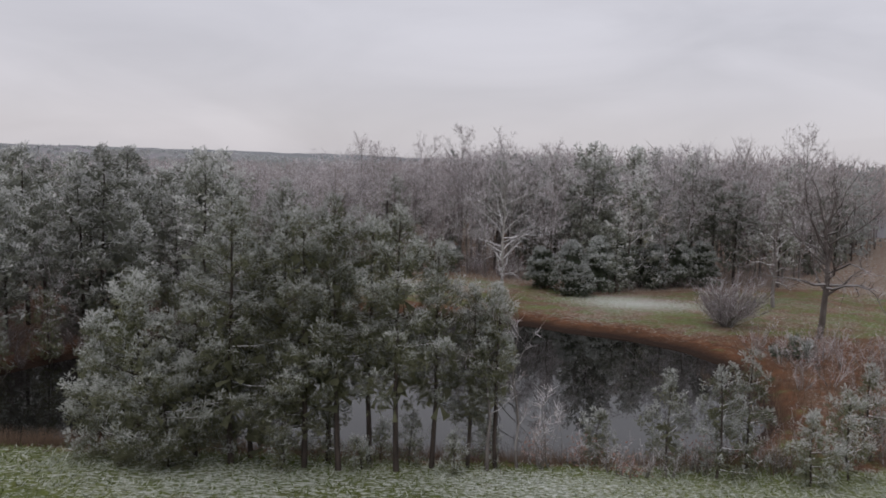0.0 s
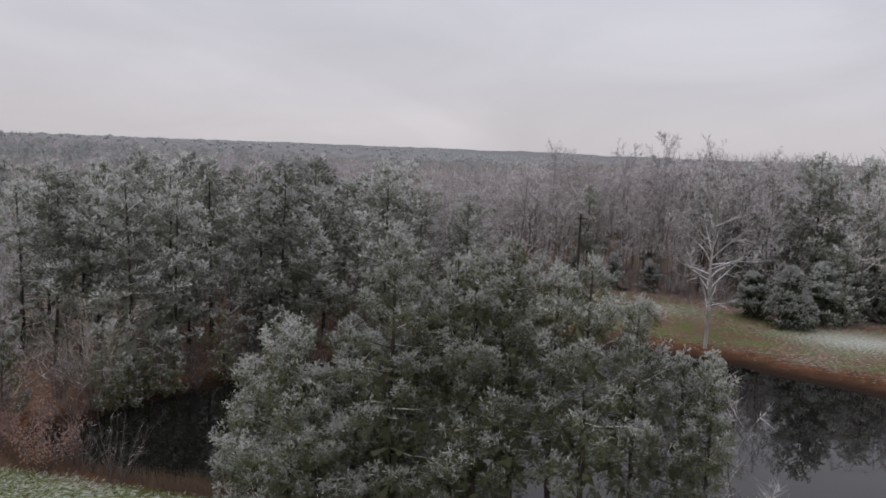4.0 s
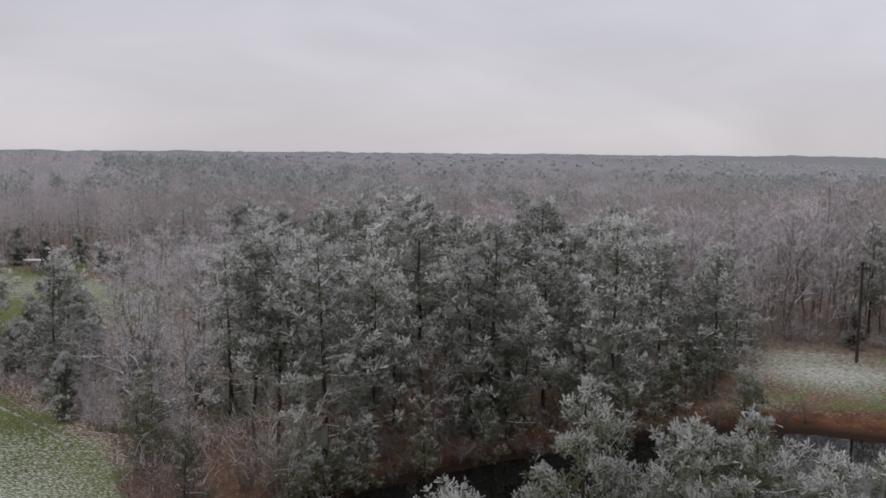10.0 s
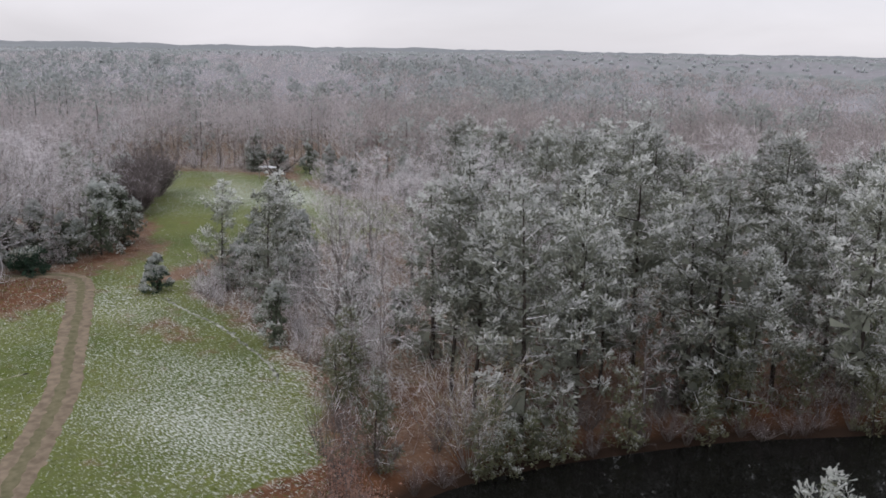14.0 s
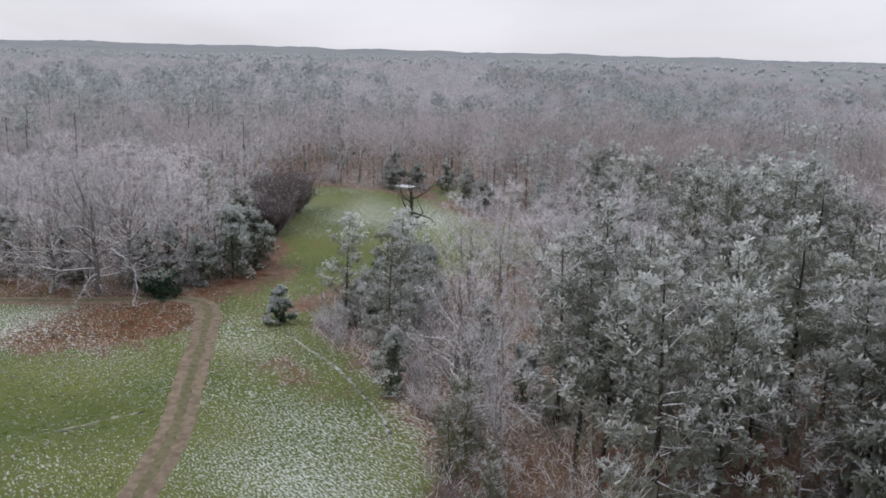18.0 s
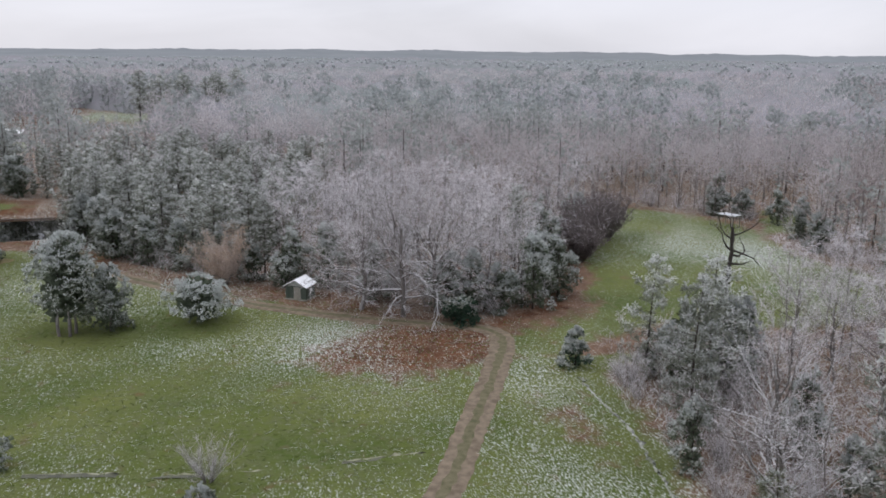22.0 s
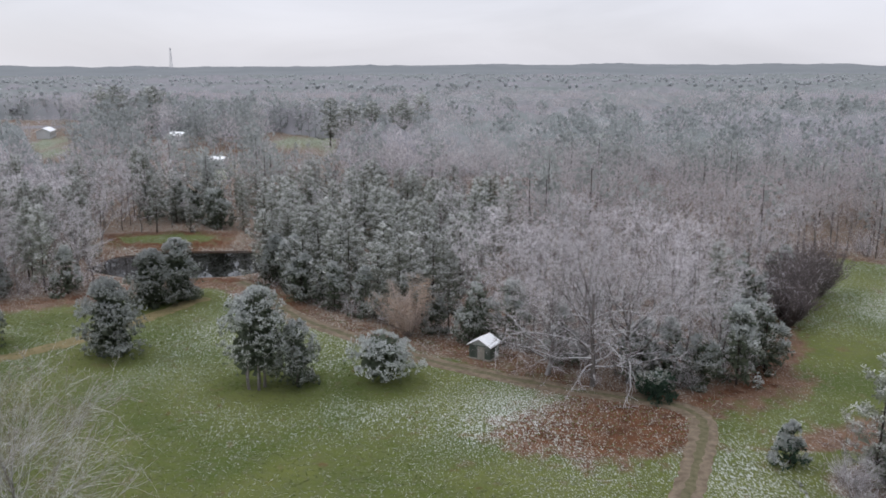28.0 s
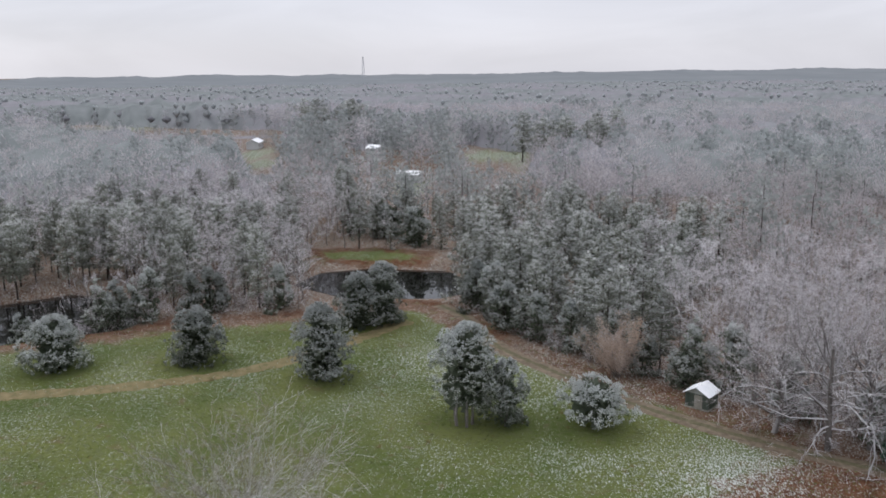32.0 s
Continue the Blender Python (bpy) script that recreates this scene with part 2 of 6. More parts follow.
# haze is put into these base colours: lifted darks, a bluish tone
M_CPTOP = canopy_mat("pine_canopy_hazed", (0.31, 0.325, 0.33), (0.35, 0.365, 0.37), (0.3, 0.315, 0.318))
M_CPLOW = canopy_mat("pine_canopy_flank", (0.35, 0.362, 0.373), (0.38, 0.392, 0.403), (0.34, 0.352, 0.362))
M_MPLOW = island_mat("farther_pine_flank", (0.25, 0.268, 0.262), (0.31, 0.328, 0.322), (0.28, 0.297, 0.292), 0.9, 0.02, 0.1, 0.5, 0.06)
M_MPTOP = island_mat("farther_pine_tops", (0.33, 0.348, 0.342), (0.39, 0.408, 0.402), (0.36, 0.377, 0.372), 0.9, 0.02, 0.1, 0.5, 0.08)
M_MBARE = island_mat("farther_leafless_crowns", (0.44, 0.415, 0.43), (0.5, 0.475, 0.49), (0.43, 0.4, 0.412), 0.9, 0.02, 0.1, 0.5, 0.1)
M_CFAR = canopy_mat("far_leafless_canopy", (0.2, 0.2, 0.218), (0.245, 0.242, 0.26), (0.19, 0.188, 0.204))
M_CBARE = canopy_mat("leafless_canopy_hazed", (0.34, 0.318, 0.335), (0.39, 0.368, 0.385), (0.31, 0.287, 0.302))

# ground: grass, dusting of snow, leaf litter and bare bank, laid out by the plan's own masks
M_GROUND, n_, l_, p_ = material("lawn_litter_and_snow", 0.95, 0, 0.1)
at_ = n_.new("ShaderNodeAttribute")
at_.attribute_name = "cover"
sp_ = n_.new("ShaderNodeSeparateColor")
l_.new(at_.outputs["Color"], sp_.inputs[0])
grass_ = mix(n_, l_, noise_fac(n_, l_, 0.09, 4), (0.06, 0.081, 0.018), (0.108, 0.12, 0.034))
grass_ = mix(n_, l_, noise_fac(n_, l_, 1.4, 5, 0.4, 0.75), grass_, (0.092, 0.1, 0.046))


def sharp(n, l, mask, scale, soft_, stretch=None):
    """Breaks a smooth mask into ragged patches."""
    t = noise_fac(n, l, scale, 5, 0.25, 0.75, stretch)
    a = n.new("ShaderNodeMath")
    a.operation = "ADD"
    l.new(mask, a.inputs[0])
    l.new(t, a.inputs[1])
    r = n.new("ShaderNodeMapRange")
    r.inputs["From Min"].default_value, r.inputs["From Max"].default_value = 1.0 - soft_, 1.0 + soft_
    l.new(a.outputs[0], r.inputs["Value"])
    return r.outputs[0]


litter_ = mix(n_, l_, noise_fac(n_, l_, 0.5, 5), (0.08, 0.042, 0.026), (0.148, 0.084, 0.053))
litter_ = mix(n_, l_, noise_fac(n_, l_, 3.0, 3, 0.45, 0.7), litter_, (0.16, 0.115, 0.088))
bank_ = mix(n_, l_, noise_fac(n_, l_, 0.7, 5), (0.062, 0.028, 0.015), (0.118, 0.055, 0.028))
col_ = mix(n_, l_, sharp(n_, l_, sp_.outputs[0], 0.35, 0.25), grass_, litter_)
col_ = mix(n_, l_, sharp(n_, l_, sp_.outputs[2], 0.6, 0.2), col_, bank_)
col_ = mix(n_, l_, sharp(n_, l_, sp_.outputs[1], 2.6, 0.22, (1.0, 2.4, 1.0)), col_, (0.42, 0.44, 0.41))
# wet mud at the waterline, with the shade of overhanging trees painted in
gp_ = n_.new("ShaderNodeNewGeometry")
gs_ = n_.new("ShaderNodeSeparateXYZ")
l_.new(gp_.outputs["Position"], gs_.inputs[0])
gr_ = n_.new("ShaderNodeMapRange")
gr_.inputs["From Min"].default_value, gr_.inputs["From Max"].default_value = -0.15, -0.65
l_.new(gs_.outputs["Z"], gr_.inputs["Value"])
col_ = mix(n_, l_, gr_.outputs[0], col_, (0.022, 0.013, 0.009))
l_.new(col_, p_.inputs["Base Color"])
bumped(n_, l_, p_, noise_fac(n_, l_, 2.2, 6, 0.2, 0.8), 0.7, 0.12)

M_WATER, n_, l_, p_ = material("dark_still_pond_water", 0.012, 0, 0.5)
p_.inputs["Base Color"].default_value = (0.005, 0.005, 0.0045, 1)
p_.inputs["IOR"].default_value = 1.33
t_ = n_.new("ShaderNodeTexNoise")
t_.inputs["Scale"].default_value, t_.inputs["Detail"].default_value = 0.9, 3
g_ = n_.new("ShaderNodeNewGeometry")
l_.new(g_.outputs["Position"], t_.inputs["Vector"])
bumped(n_, l_, p_, t_.outputs["Fac"], 0.004, 0.05)

# far ridge: its haze is put in as emission, so the surface glows
M_RIDGE, n_, l_, p_ = material("glowing_hazy_ridge", 1.0, 0, 0)
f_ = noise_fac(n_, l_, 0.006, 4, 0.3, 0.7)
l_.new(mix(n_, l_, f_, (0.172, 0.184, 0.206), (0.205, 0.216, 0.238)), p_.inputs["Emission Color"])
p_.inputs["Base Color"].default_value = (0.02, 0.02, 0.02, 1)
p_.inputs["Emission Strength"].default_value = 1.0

# ---- mesh tools ----
rng = np.random.default_rng(7)


class Geo:
    """Collects triangles with a material slot each."""

    def __init__(self):
        self.v, self.f, self.m, self.n = [], [], [], 0

    def add(self, v, f, m=0):
        v, f = np.asarray(v, float).reshape(-1, 3), np.asarray(f, int).reshape(-1, 3)
        self.v.append(v)
        self.f.append(f + self.n)
        self.m.append(np.full(len(f), m) if np.isscalar(m) else np.asarray(m))
        self.n += len(v)

    def arrays(self):
        return np.concatenate(self.v), np.concatenate(self.f), np.concatenate(self.m)

    def mesh(self, name, mats, smooth=False):
        return tri_mesh(name, *self.arrays(), mats, smooth)


def tri_mesh(name, v, f, m, mats, smooth=False):
    me = bpy.data.meshes.new(name)
    me.vertices.add(len(v))
    me.vertices.foreach_set("co", np.ascontiguousarray(v, np.float32).ravel())
    me.loops.add(3 * len(f))
    me.loops.foreach_set("vertex_index", np.ascontiguousarray(f, np.int32).ravel())
    me.polygons.add(len(f))
    me.polygons.foreach_set("loop_start", np.arange(0, 3 * len(f), 3, dtype=np.int32))
    me.polygons.foreach_set("material_index", np.ascontiguousarray(m, np.int32))
    if smooth:
        me.polygons.foreach_set("use_smooth", np.ones(len(f), bool))
    for x in mats:
        me.materials.append(x)
    me.update(calc_edges=True)
    return me


def unit(a):
    return a / (np.linalg.norm(a, axis=-1, keepdims=True) + 1e-9)


def tube(geo, pts, radii, sides=5, m=0):
    """A tapered limb through pts."""
    pts, radii = np.asarray(pts, float), np.asarray(radii, float)
    d = unit(np.gradient(pts, axis=0))
    ref = np.where(np.abs(d[:, 2:3]) > 0.9, [[1.0, 0, 0]], [[0, 0, 1.0]])
    a = unit(np.cross(d, ref))
    b = np.cross(d, a)
    ang = np.arange(sides) * 2 * np.pi / sides
    v = pts[:, None] + radii[:, None, None] * (a[:, None] * np.cos(ang)[None, :, None] + b[:, None] * np.sin(ang)[None, :, None])
    k = len(pts)
    i, j = np.meshgrid(np.arange(k - 1), np.arange(sides), indexing="ij")
    i, j = i.ravel(), j.ravel()
    j2 = (j + 1) % sides
    q = np.stack([i * sides + j, i * sides + j2, (i + 1) * sides + j2, (i + 1) * sides + j], 1)
    geo.add(v.reshape(-1, 3), np.concatenate([q[:, [0, 1, 2]], q[:, [0, 2, 3]]]), m)


def slivers(geo, p, d, length, width, m, r=rng):
    """Thin single triangles: twigs and blades."""
    n = len(p)
    d = unit(d)
    s = unit(np.cross(d, unit(r.normal(size=(n, 3)))))
    length, width = np.broadcast_to(length, n)[:, None], np.broadcast_to(width, n)[:, None]
    v = np.stack([p - s * width / 2, p + s * width / 2, p + d * length], 1)
    geo.add(v.reshape(-1, 3), np.arange(3 * n).reshape(-1, 3), m)


def leaves(geo, p, d, length, width, m, r=rng):
    """Pointed leaves or needle sprays of two triangles, slightly folded."""
    n = len(p)
    d = unit(d)
    s = unit(np.cross(d, unit(r.normal(size=(n, 3)))))
    length, width = np.broadcast_to(length, n)[:, None], np.broadcast_to(width, n)[:, None]
    mid = p + d * length * 0.5
    v = np.stack([p, mid + s * width / 2, p + d * length, mid - s * width / 2], 1)
    base = 4 * np.arange(n)[:, None]
    f = np.concatenate([base + [0, 1, 2], base + [0, 2, 3]], 1).reshape(-1, 3)
    geo.add(v.reshape(-1, 3), f, np.repeat(m, 2) if not np.isscalar(m) else m)


FAN = np.arange(5) * 2 * np.pi / 5
OCT_V = np.array([(math.cos(a), math.sin(a), 0.0) for a in FAN] + [(0, 0, 1.0), (0, 0, -1.0)])
OCT_F = np.array([(i, (i + 1) % 5, 5) for i in range(5)] + [((i + 1) % 5, i, 6) for i in range(5)])
OCT_M = np.array([1] * 5 + [0] * 5)


def puffs(geo, p, size, r, squash=0.6, top=1, low=0):
    """Lumpy cushions of foliage, one material on the upper half and one below."""
    n = len(p)
    size = np.broadcast_to(size, n)[:, None, None]
    v = p[:, None] + OCT_V[None] * r.uniform(0.7, 1.25, (n, 7, 1)) * size * np.array([1, 1, squash])
    f = OCT_F[None] + (np.arange(n) * 7)[:, None, None]
    top, low = np.broadcast_to(top, n), np.broadcast_to(low, n)
    geo.add(v.reshape(-1, 3), f.reshape(-1, 3), np.where(OCT_M[None] == 1, top[:, None], low[:, None]).ravel())


def limb(r, p, d, length, n=5, up=0.1, wob=0.15):
    """Points of a wandering limb."""
    pts, d = [np.array(p, float)], unit(np.array(d, float))
    for _ in range(n - 1):
        d = unit(d + r.normal(size=3) * wob + np.array([0, 0, up]))
        pts.append(pts[-1] + d * length / (n - 1))
    return np.array(pts)


def tufts(geo, P, D, size, blades, wide, frost, r, spread=0.6):
    """Bursts of needles or leaves: each blade broadens towards its tip; those that look up carry snow."""
    n = len(P)
    k = n * blades
    way = unit(np.repeat(unit(D), blades, 0) * spread + unit(r.normal(size=(k, 3))))
    ln = np.repeat(np.broadcast_to(size, n) * r.uniform(0.75, 1.25, n), blades) * r.uniform(0.7, 1.2, k)
    tip = np.repeat(P, blades, 0) + way * ln[:, None]
    score = way[:, 2] * 0.4 + np.repeat(np.broadcast_to(frost, n) + r.normal(size=n) * 0.1, blades) + r.normal(size=k) * 0.1
    slivers(geo, tip, -way, ln, ln * wide * r.uniform(0.7, 1.3, k), np.where(score > 0.42, 1, np.where(score > 0.12, 2, 0)), r)


def pine_parts(seed, h, base, rad, limbs, pads, size, blades, wide=0.4, sides=6, lean=0.3, droop=0.12, frost=0.0, full=0.8, core=0.42):
    """A loblolly pine: trunk with limbs that carry flat pads of needle tufts, and a dark inner crown."""
    r = np.random.default_rng(seed)
    wood, crown = Geo(), Geo()
    trunk = np.stack([np.cumsum(r.normal(size=7)) * lean * 0.25, np.cumsum(r.normal(size=7)) * lean * 0.25, np.linspace(-0.3, h * 0.97, 7)], 1)
    trunk[0, :2] = trunk[1, :2] * 0.3
    tube(wood, trunk, np.linspace(0.011 * h + 0.02, 0.03, 7), sides)
    P, D, Q = [], [], []
    lop = r.uniform(0, 6.28)
    gap = r.uniform(0.0, 1.0, 3)
    for i in range(limbs):
        rel = ((i + r.random()) / limbs) ** 0.9
        z = base + (0.98 - base) * rel
        c = np.array([np.interp(z * h, trunk[:, 2], trunk[:, k]) for k in range(3)])
        prof = max(0.14, (1 - rel ** 2.4) ** 0.62) * (full + (1 - full) * min(1.0, rel / 0.3))
        prof *= 0.72 if np.min(np.abs(gap - rel)) < 0.035 else 1.0
        az = i * 2.4 + r.normal() * 0.5
        L = rad * prof * r.uniform(0.6, 1.15) * (1 + 0.2 * np.cos(az - lop))
        tilt = -droop * (1 - rel) + 0.8 * rel ** 1.6 + r.normal() * 0.1
        d0 = np.array([np.cos(az), np.sin(az), tilt])
        pts = limb(r, c, d0, L, 4, 0.1, 0.1)
        if L > (1.1 if sides > 4 else 2.4):
            tube(wood, pts[[0, 1, 3]], np.linspace(0.014 + 0.011 * L, 0.01, 3), 3)
        side = np.array([-np.sin(az), np.cos(az), 0.0])
        m = max(2, int(round(L * pads)))
        u = r.uniform(0.12, 1.0, m) ** 0.6
        off = r.uniform(-1, 1, m)
        v = r.uniform(-1, 1, m)
        p = np.stack([np.interp(u * 3, np.arange(4), pts[:, j]) for j in range(3)], 1) + side * (off * 0.4 * L * (1.15 - 0.7 * u))[:, None] + r.normal(size=(m, 3)) * 0.08
        p[:, 2] += v * (0.2 + 0.08 * L) - 0.12 * off ** 2 * L
        P.append(p)
        D.append(np.tile(d0 * 0.5, (m, 1)) + side * off[:, None] * 0.35 + np.outer(0.25 + 0.55 * v, [0, 0, 1]))
        Q.append(frost + r.normal() * 0.16 + 0.25 * (rel - 0.5) + 0.45 * (u - 0.8) + 0.42 * v)
    P.append(trunk[-1] + r.normal(size=(4, 3)) * 0.2)
    D.append(np.tile([0, 0, 1.0], (4, 1)))
    Q.append(np.full(4, frost + 0.2))
    P, D, Q = np.concatenate(P), np.concatenate(D), np.concatenate(Q)
    tufts(crown, P, D, size, blades, wide, Q, r)
    k = max(10, int(limbs * core))
    rel = r.uniform(0.0, 0.9, k)
    zc = (base + (0.98 - base) * rel) * h
    c = np.stack([np.interp(zc, trunk[:, 2], trunk[:, j]) for j in range(3)], 1)
    rr = rad * 0.4 * (1 - rel ** 2.4) ** 0.62
    tufts(crown, c + r.normal(size=(k, 3)) * rr[:, None] * [0.4, 0.4, 0.15], r.normal(size=(k, 3)), np.maximum(rr * 0.8, 0.3), 6, 0.4, -1.5, r)
    return wood, crown


def bare_parts(seed, h, spread, base, limbs, subs, twigs, twig_len, twig_w, sides=5, up=0.12, straight=True, frost=0.65, r0=None, wob=0.18, stout=0.36):
    """A leafless broadleaf tree: trunk and limbs that reach a domed outline, and a haze of twigs, the outer ones frosted."""
    r = np.random.default_rng(seed)
    wood, tw = Geo(), Geo()
    n = 7
    top = h * (0.9 if straight else 0.62)
    trunk = np.stack([np.cumsum(r.normal(size=n)) * 0.16, np.cumsum(r.normal(size=n)) * 0.16, np.linspace(-0.3, top, n)], 1)
    r0 = r0 or 0.009 * h + 0.03
    tube(wood, trunk, r0 * np.linspace(1, 0.16 if straight else 0.42, n), sides)
    hc = h * (0.66 if straight else 0.56)
    ext = np.array([spread, spread, h - hc])
    P, D, H = [], [], []
    for i in range(limbs):
        z = base + (0.97 - base) * (i + r.random()) / limbs
        zz = z * top
        c = np.array([np.interp(zz, trunk[:, 2], trunk[:, k]) for k in range(3)])
        rel = (z - base) / (1 - base)
        az = i * 2.4 + r.normal() * 0.45
        d = unit(np.array([np.cos(az), np.sin(az), (0.5 + 1.0 * rel if straight else 0.12 + 1.5 * rel) + r.normal() * 0.15]))
        o = (c - [0, 0, hc]) / ext
        e = d / ext
        ee, oe, oo = e @ e, o @ e, o @ o - 1
        L = max(0.14 * h, (-oe + math.sqrt(max(0.0, oe * oe - ee * oo))) / ee) * r.uniform(0.78, 1.06)
        L = min(L, 1.25 * spread)
        pts = limb(r, c, d, L, 6, up, wob)
        rad = r0 * stout * (1 - 0.5 * rel)
        tube(wood, pts, rad * np.array([1, 0.8, 0.6, 0.42, 0.26, 0.1]), 4 if sides > 4 else 3)
        for _ in range(subs):
            u = r.uniform(0.2, 1.0)
            q = np.array([np.interp(u * 5, np.arange(6), pts[:, k]) for k in range(3)])
            dl = unit(pts[-1] - pts[0]) * 0.75 + r.normal(size=3) * 0.55
            sp = limb(r, q, dl, L * r.uniform(0.28, 0.5) * (1.15 - 0.5 * u), 4, up, wob * 1.3)
            tube(wood, sp if sides > 4 else sp[[0, 3]], np.linspace(0.3 * rad * (1.1 - 0.6 * u) + 0.006, 0.007, 4 if sides > 4 else 2), 3)
            u2 = r.uniform(0.15, 1.0, twigs)
            P.append(np.stack([np.interp(u2 * 3, np.arange(4), sp[:, k]) for k in range(3)], 1))
            D.append(np.tile(unit(sp[-1] - sp[0]), (twigs, 1)) * 0.55 + r.normal(size=(twigs, 3)) * 0.55 + [0, 0, up * 2])
    P, D = np.concatenate(P), np.concatenate(D)
    out = np.linalg.norm((P - [0, 0, hc]) / ext, axis=1) * 0.6 + (P[:, 2] / h - 0.5) * 0.8
    slivers(tw, P, D, twig_len * r.uniform(0.5, 1.3, len(P)), twig_w * r.uniform(0.7, 1.3, len(P)), (r.random(len(P)) < frost * (0.45 + 0.85 * np.clip(out, 0, 0.9))).astype(int), r)
    return wood, tw


def bushy_parts(seed, h, rad, clumps, blades, size, snow=0.5, flat=0.75, stem=0.25, low=0.06, lumps=0.35):
    """A dense evergreen with a lumpy crown of leafy sprays on boughs, snow on those that look up."""
    r = np.random.default_rng(seed)
    wood, crown = Geo(), Geo()
    tube(wood, [(0, 0, -0.2), (0.05, 0.03, h * 0.3), (0, 0.1, h * 0.75)], [stem, stem * 0.8, 0.05], 6)
    boughs = max(12, clumps // 13)
    bz, ba = r.uniform(0, 1, boughs) ** 0.85, np.arange(boughs) * 2.4 + r.normal(size=boughs) * 0.4
    bl = 1 + lumps * 0.34 * r.normal(size=boughs)
    own = r.integers(0, boughs, clumps)
    v = r.uniform(-1, 1, clumps)
    zz = np.clip(bz[own] + v * 0.055, 0, 1)
    az = ba[own] + r.normal(size=clumps) * 0.32
    dome = np.where(zz < 0.32, 0.74 + 0.26 * np.sin(zz / 0.32 * 1.57), np.sqrt(np.clip(1 - ((zz - 0.32) / 0.7) ** 2, 0.02, 1)))
    cone = np.clip(1.05 - zz, 0.05, 1) ** 0.75
    w = np.clip(1.6 - flat, 0, 1)
    prof = dome * w + cone * (1 - w)
    rr = r.uniform(0.3, 1.0, clumps) ** 0.4 * prof * np.clip(bl[own], 0.6, 1.35)
    c = np.column_stack([np.cos(az) * rr * rad, np.sin(az) * rr * rad, (low + (0.97 - low) * zz) * h])
    out = unit(np.column_stack([np.cos(az) * rr * rad, np.sin(az) * rr * rad, (zz - 0.35) * h * 0.7 + 0.25 * h]))
    for q in c[:: max(1, clumps // 14)]:
        tube(wood, np.array([[0, 0, min(q[2] * 0.6, h * 0.5)], q * [0.5, 0.5, 0.8], q]), [0.06, 0.04, 0.015], 3)
    tufts(crown, c, out, size * 1.2, blades, 0.46, 0.9 * (snow - 0.5) + 0.35 * (zz - 0.5) + 0.3 * v + 0.16 * r.normal(size=boughs)[own], r)
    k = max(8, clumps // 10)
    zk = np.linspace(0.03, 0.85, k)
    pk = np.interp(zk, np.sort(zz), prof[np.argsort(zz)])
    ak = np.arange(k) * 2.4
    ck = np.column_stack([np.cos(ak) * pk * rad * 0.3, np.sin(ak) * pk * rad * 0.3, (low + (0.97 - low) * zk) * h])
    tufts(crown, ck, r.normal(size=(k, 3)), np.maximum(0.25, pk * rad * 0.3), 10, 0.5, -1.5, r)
    return wood, crown


def shrub_parts(seed, h, rad, stems, twigs, tlen, tw, leaf=0, frost=0.4):
    """A many-stemmed leafless shrub, or one that keeps dry leaves."""
    r = np.random.default_rng(seed)
    wood, fine = Geo(), Geo()
    for _ in range(stems):
        az, t = r.uniform(0, 2 * np.pi), r.uniform(0.1, 1.0)
        d0 = [np.cos(az) * t * rad / h * 1.4, np.sin(az) * t * rad / h * 1.4, 1]
        pts = limb(r, [np.cos(az) * 0.3, np.sin(az) * 0.3, -0.1], d0, h * r.uniform(0.6, 1.1), 5, 0.02, 0.12)
        tube(wood, pts, np.linspace(0.03, 0.008, 5), 3)
        u = r.uniform(0.25, 1, twigs)
        q = np.stack([np.interp(u * 4, np.arange(5), pts[:, k]) for k in range(3)], 1)
        slivers(fine, q, np.array(d0) * 0.6 + r.normal(size=(twigs, 3)) * 0.5, tlen * r.uniform(0.5, 1.3, twigs), tw, (r.random(twigs) < frost).astype(int), r)
        if leaf:
            q = np.repeat(q, leaf, 0) + r.normal(size=(twigs * leaf, 3)) * 0.25
            leaves(fine, q, r.normal(size=q.shape), 0.16 * r.uniform(0.6, 1.4, len(q)), 0.1, 2, r)
    return wood, fine


def thing(name, at, label, category, group="", kind="", rz=0.0, s=1.0):
    e = new(name)
    e.empty_display_size = 0.5
    e.matrix_basis = Matrix.LocRotScale(at, Euler((0, 0, rz)), (s, s, s) if np.isscalar(s) else s)
    return tagged(e, label, category, group, kind)


def part(name, data, parent, label=""):
    ob = new(name, data)
    ob.parent = parent
    if label:
        ob["label"] = label
    return ob


def bm_mesh(name, bm, *mats):
    me = bpy.data.meshes.new(name)
    bm.to_mesh(me)
    bm.free()
    for x in mats:
        me.materials.append(x)
    return me


def box(sx, sy, sz, at=(0, 0, 0), bevel=0.0, rot=None):
    bm = bmesh.new()
    bmesh.ops.create_cube(bm, size=1, matrix=Matrix.Translation(at) @ (rot or Matrix()) @ Matrix.Diagonal((sx, sy, sz, 1)))
    if bevel:
        bmesh.ops.bevel(bm, geom=bm.edges[:], offset=bevel, segments=1, affect="EDGES")
    return bm


# ---- plan ----
def inside(px, py, poly):
    px, py = np.asarray(px, float), np.asarray(py, float)
    res = np.zeros(px.shape, bool)
    k = len(poly)
    for i in range(k):
        (x1, y1), (x2, y2) = poly[i], poly[(i + 1) % k]
        if y1 == y2:
            continue
        c = (y1 > py) != (y2 > py)
        res ^= c & (px < (x2 - x1) * (py - y1) / (y2 - y1) + x1)
    return res


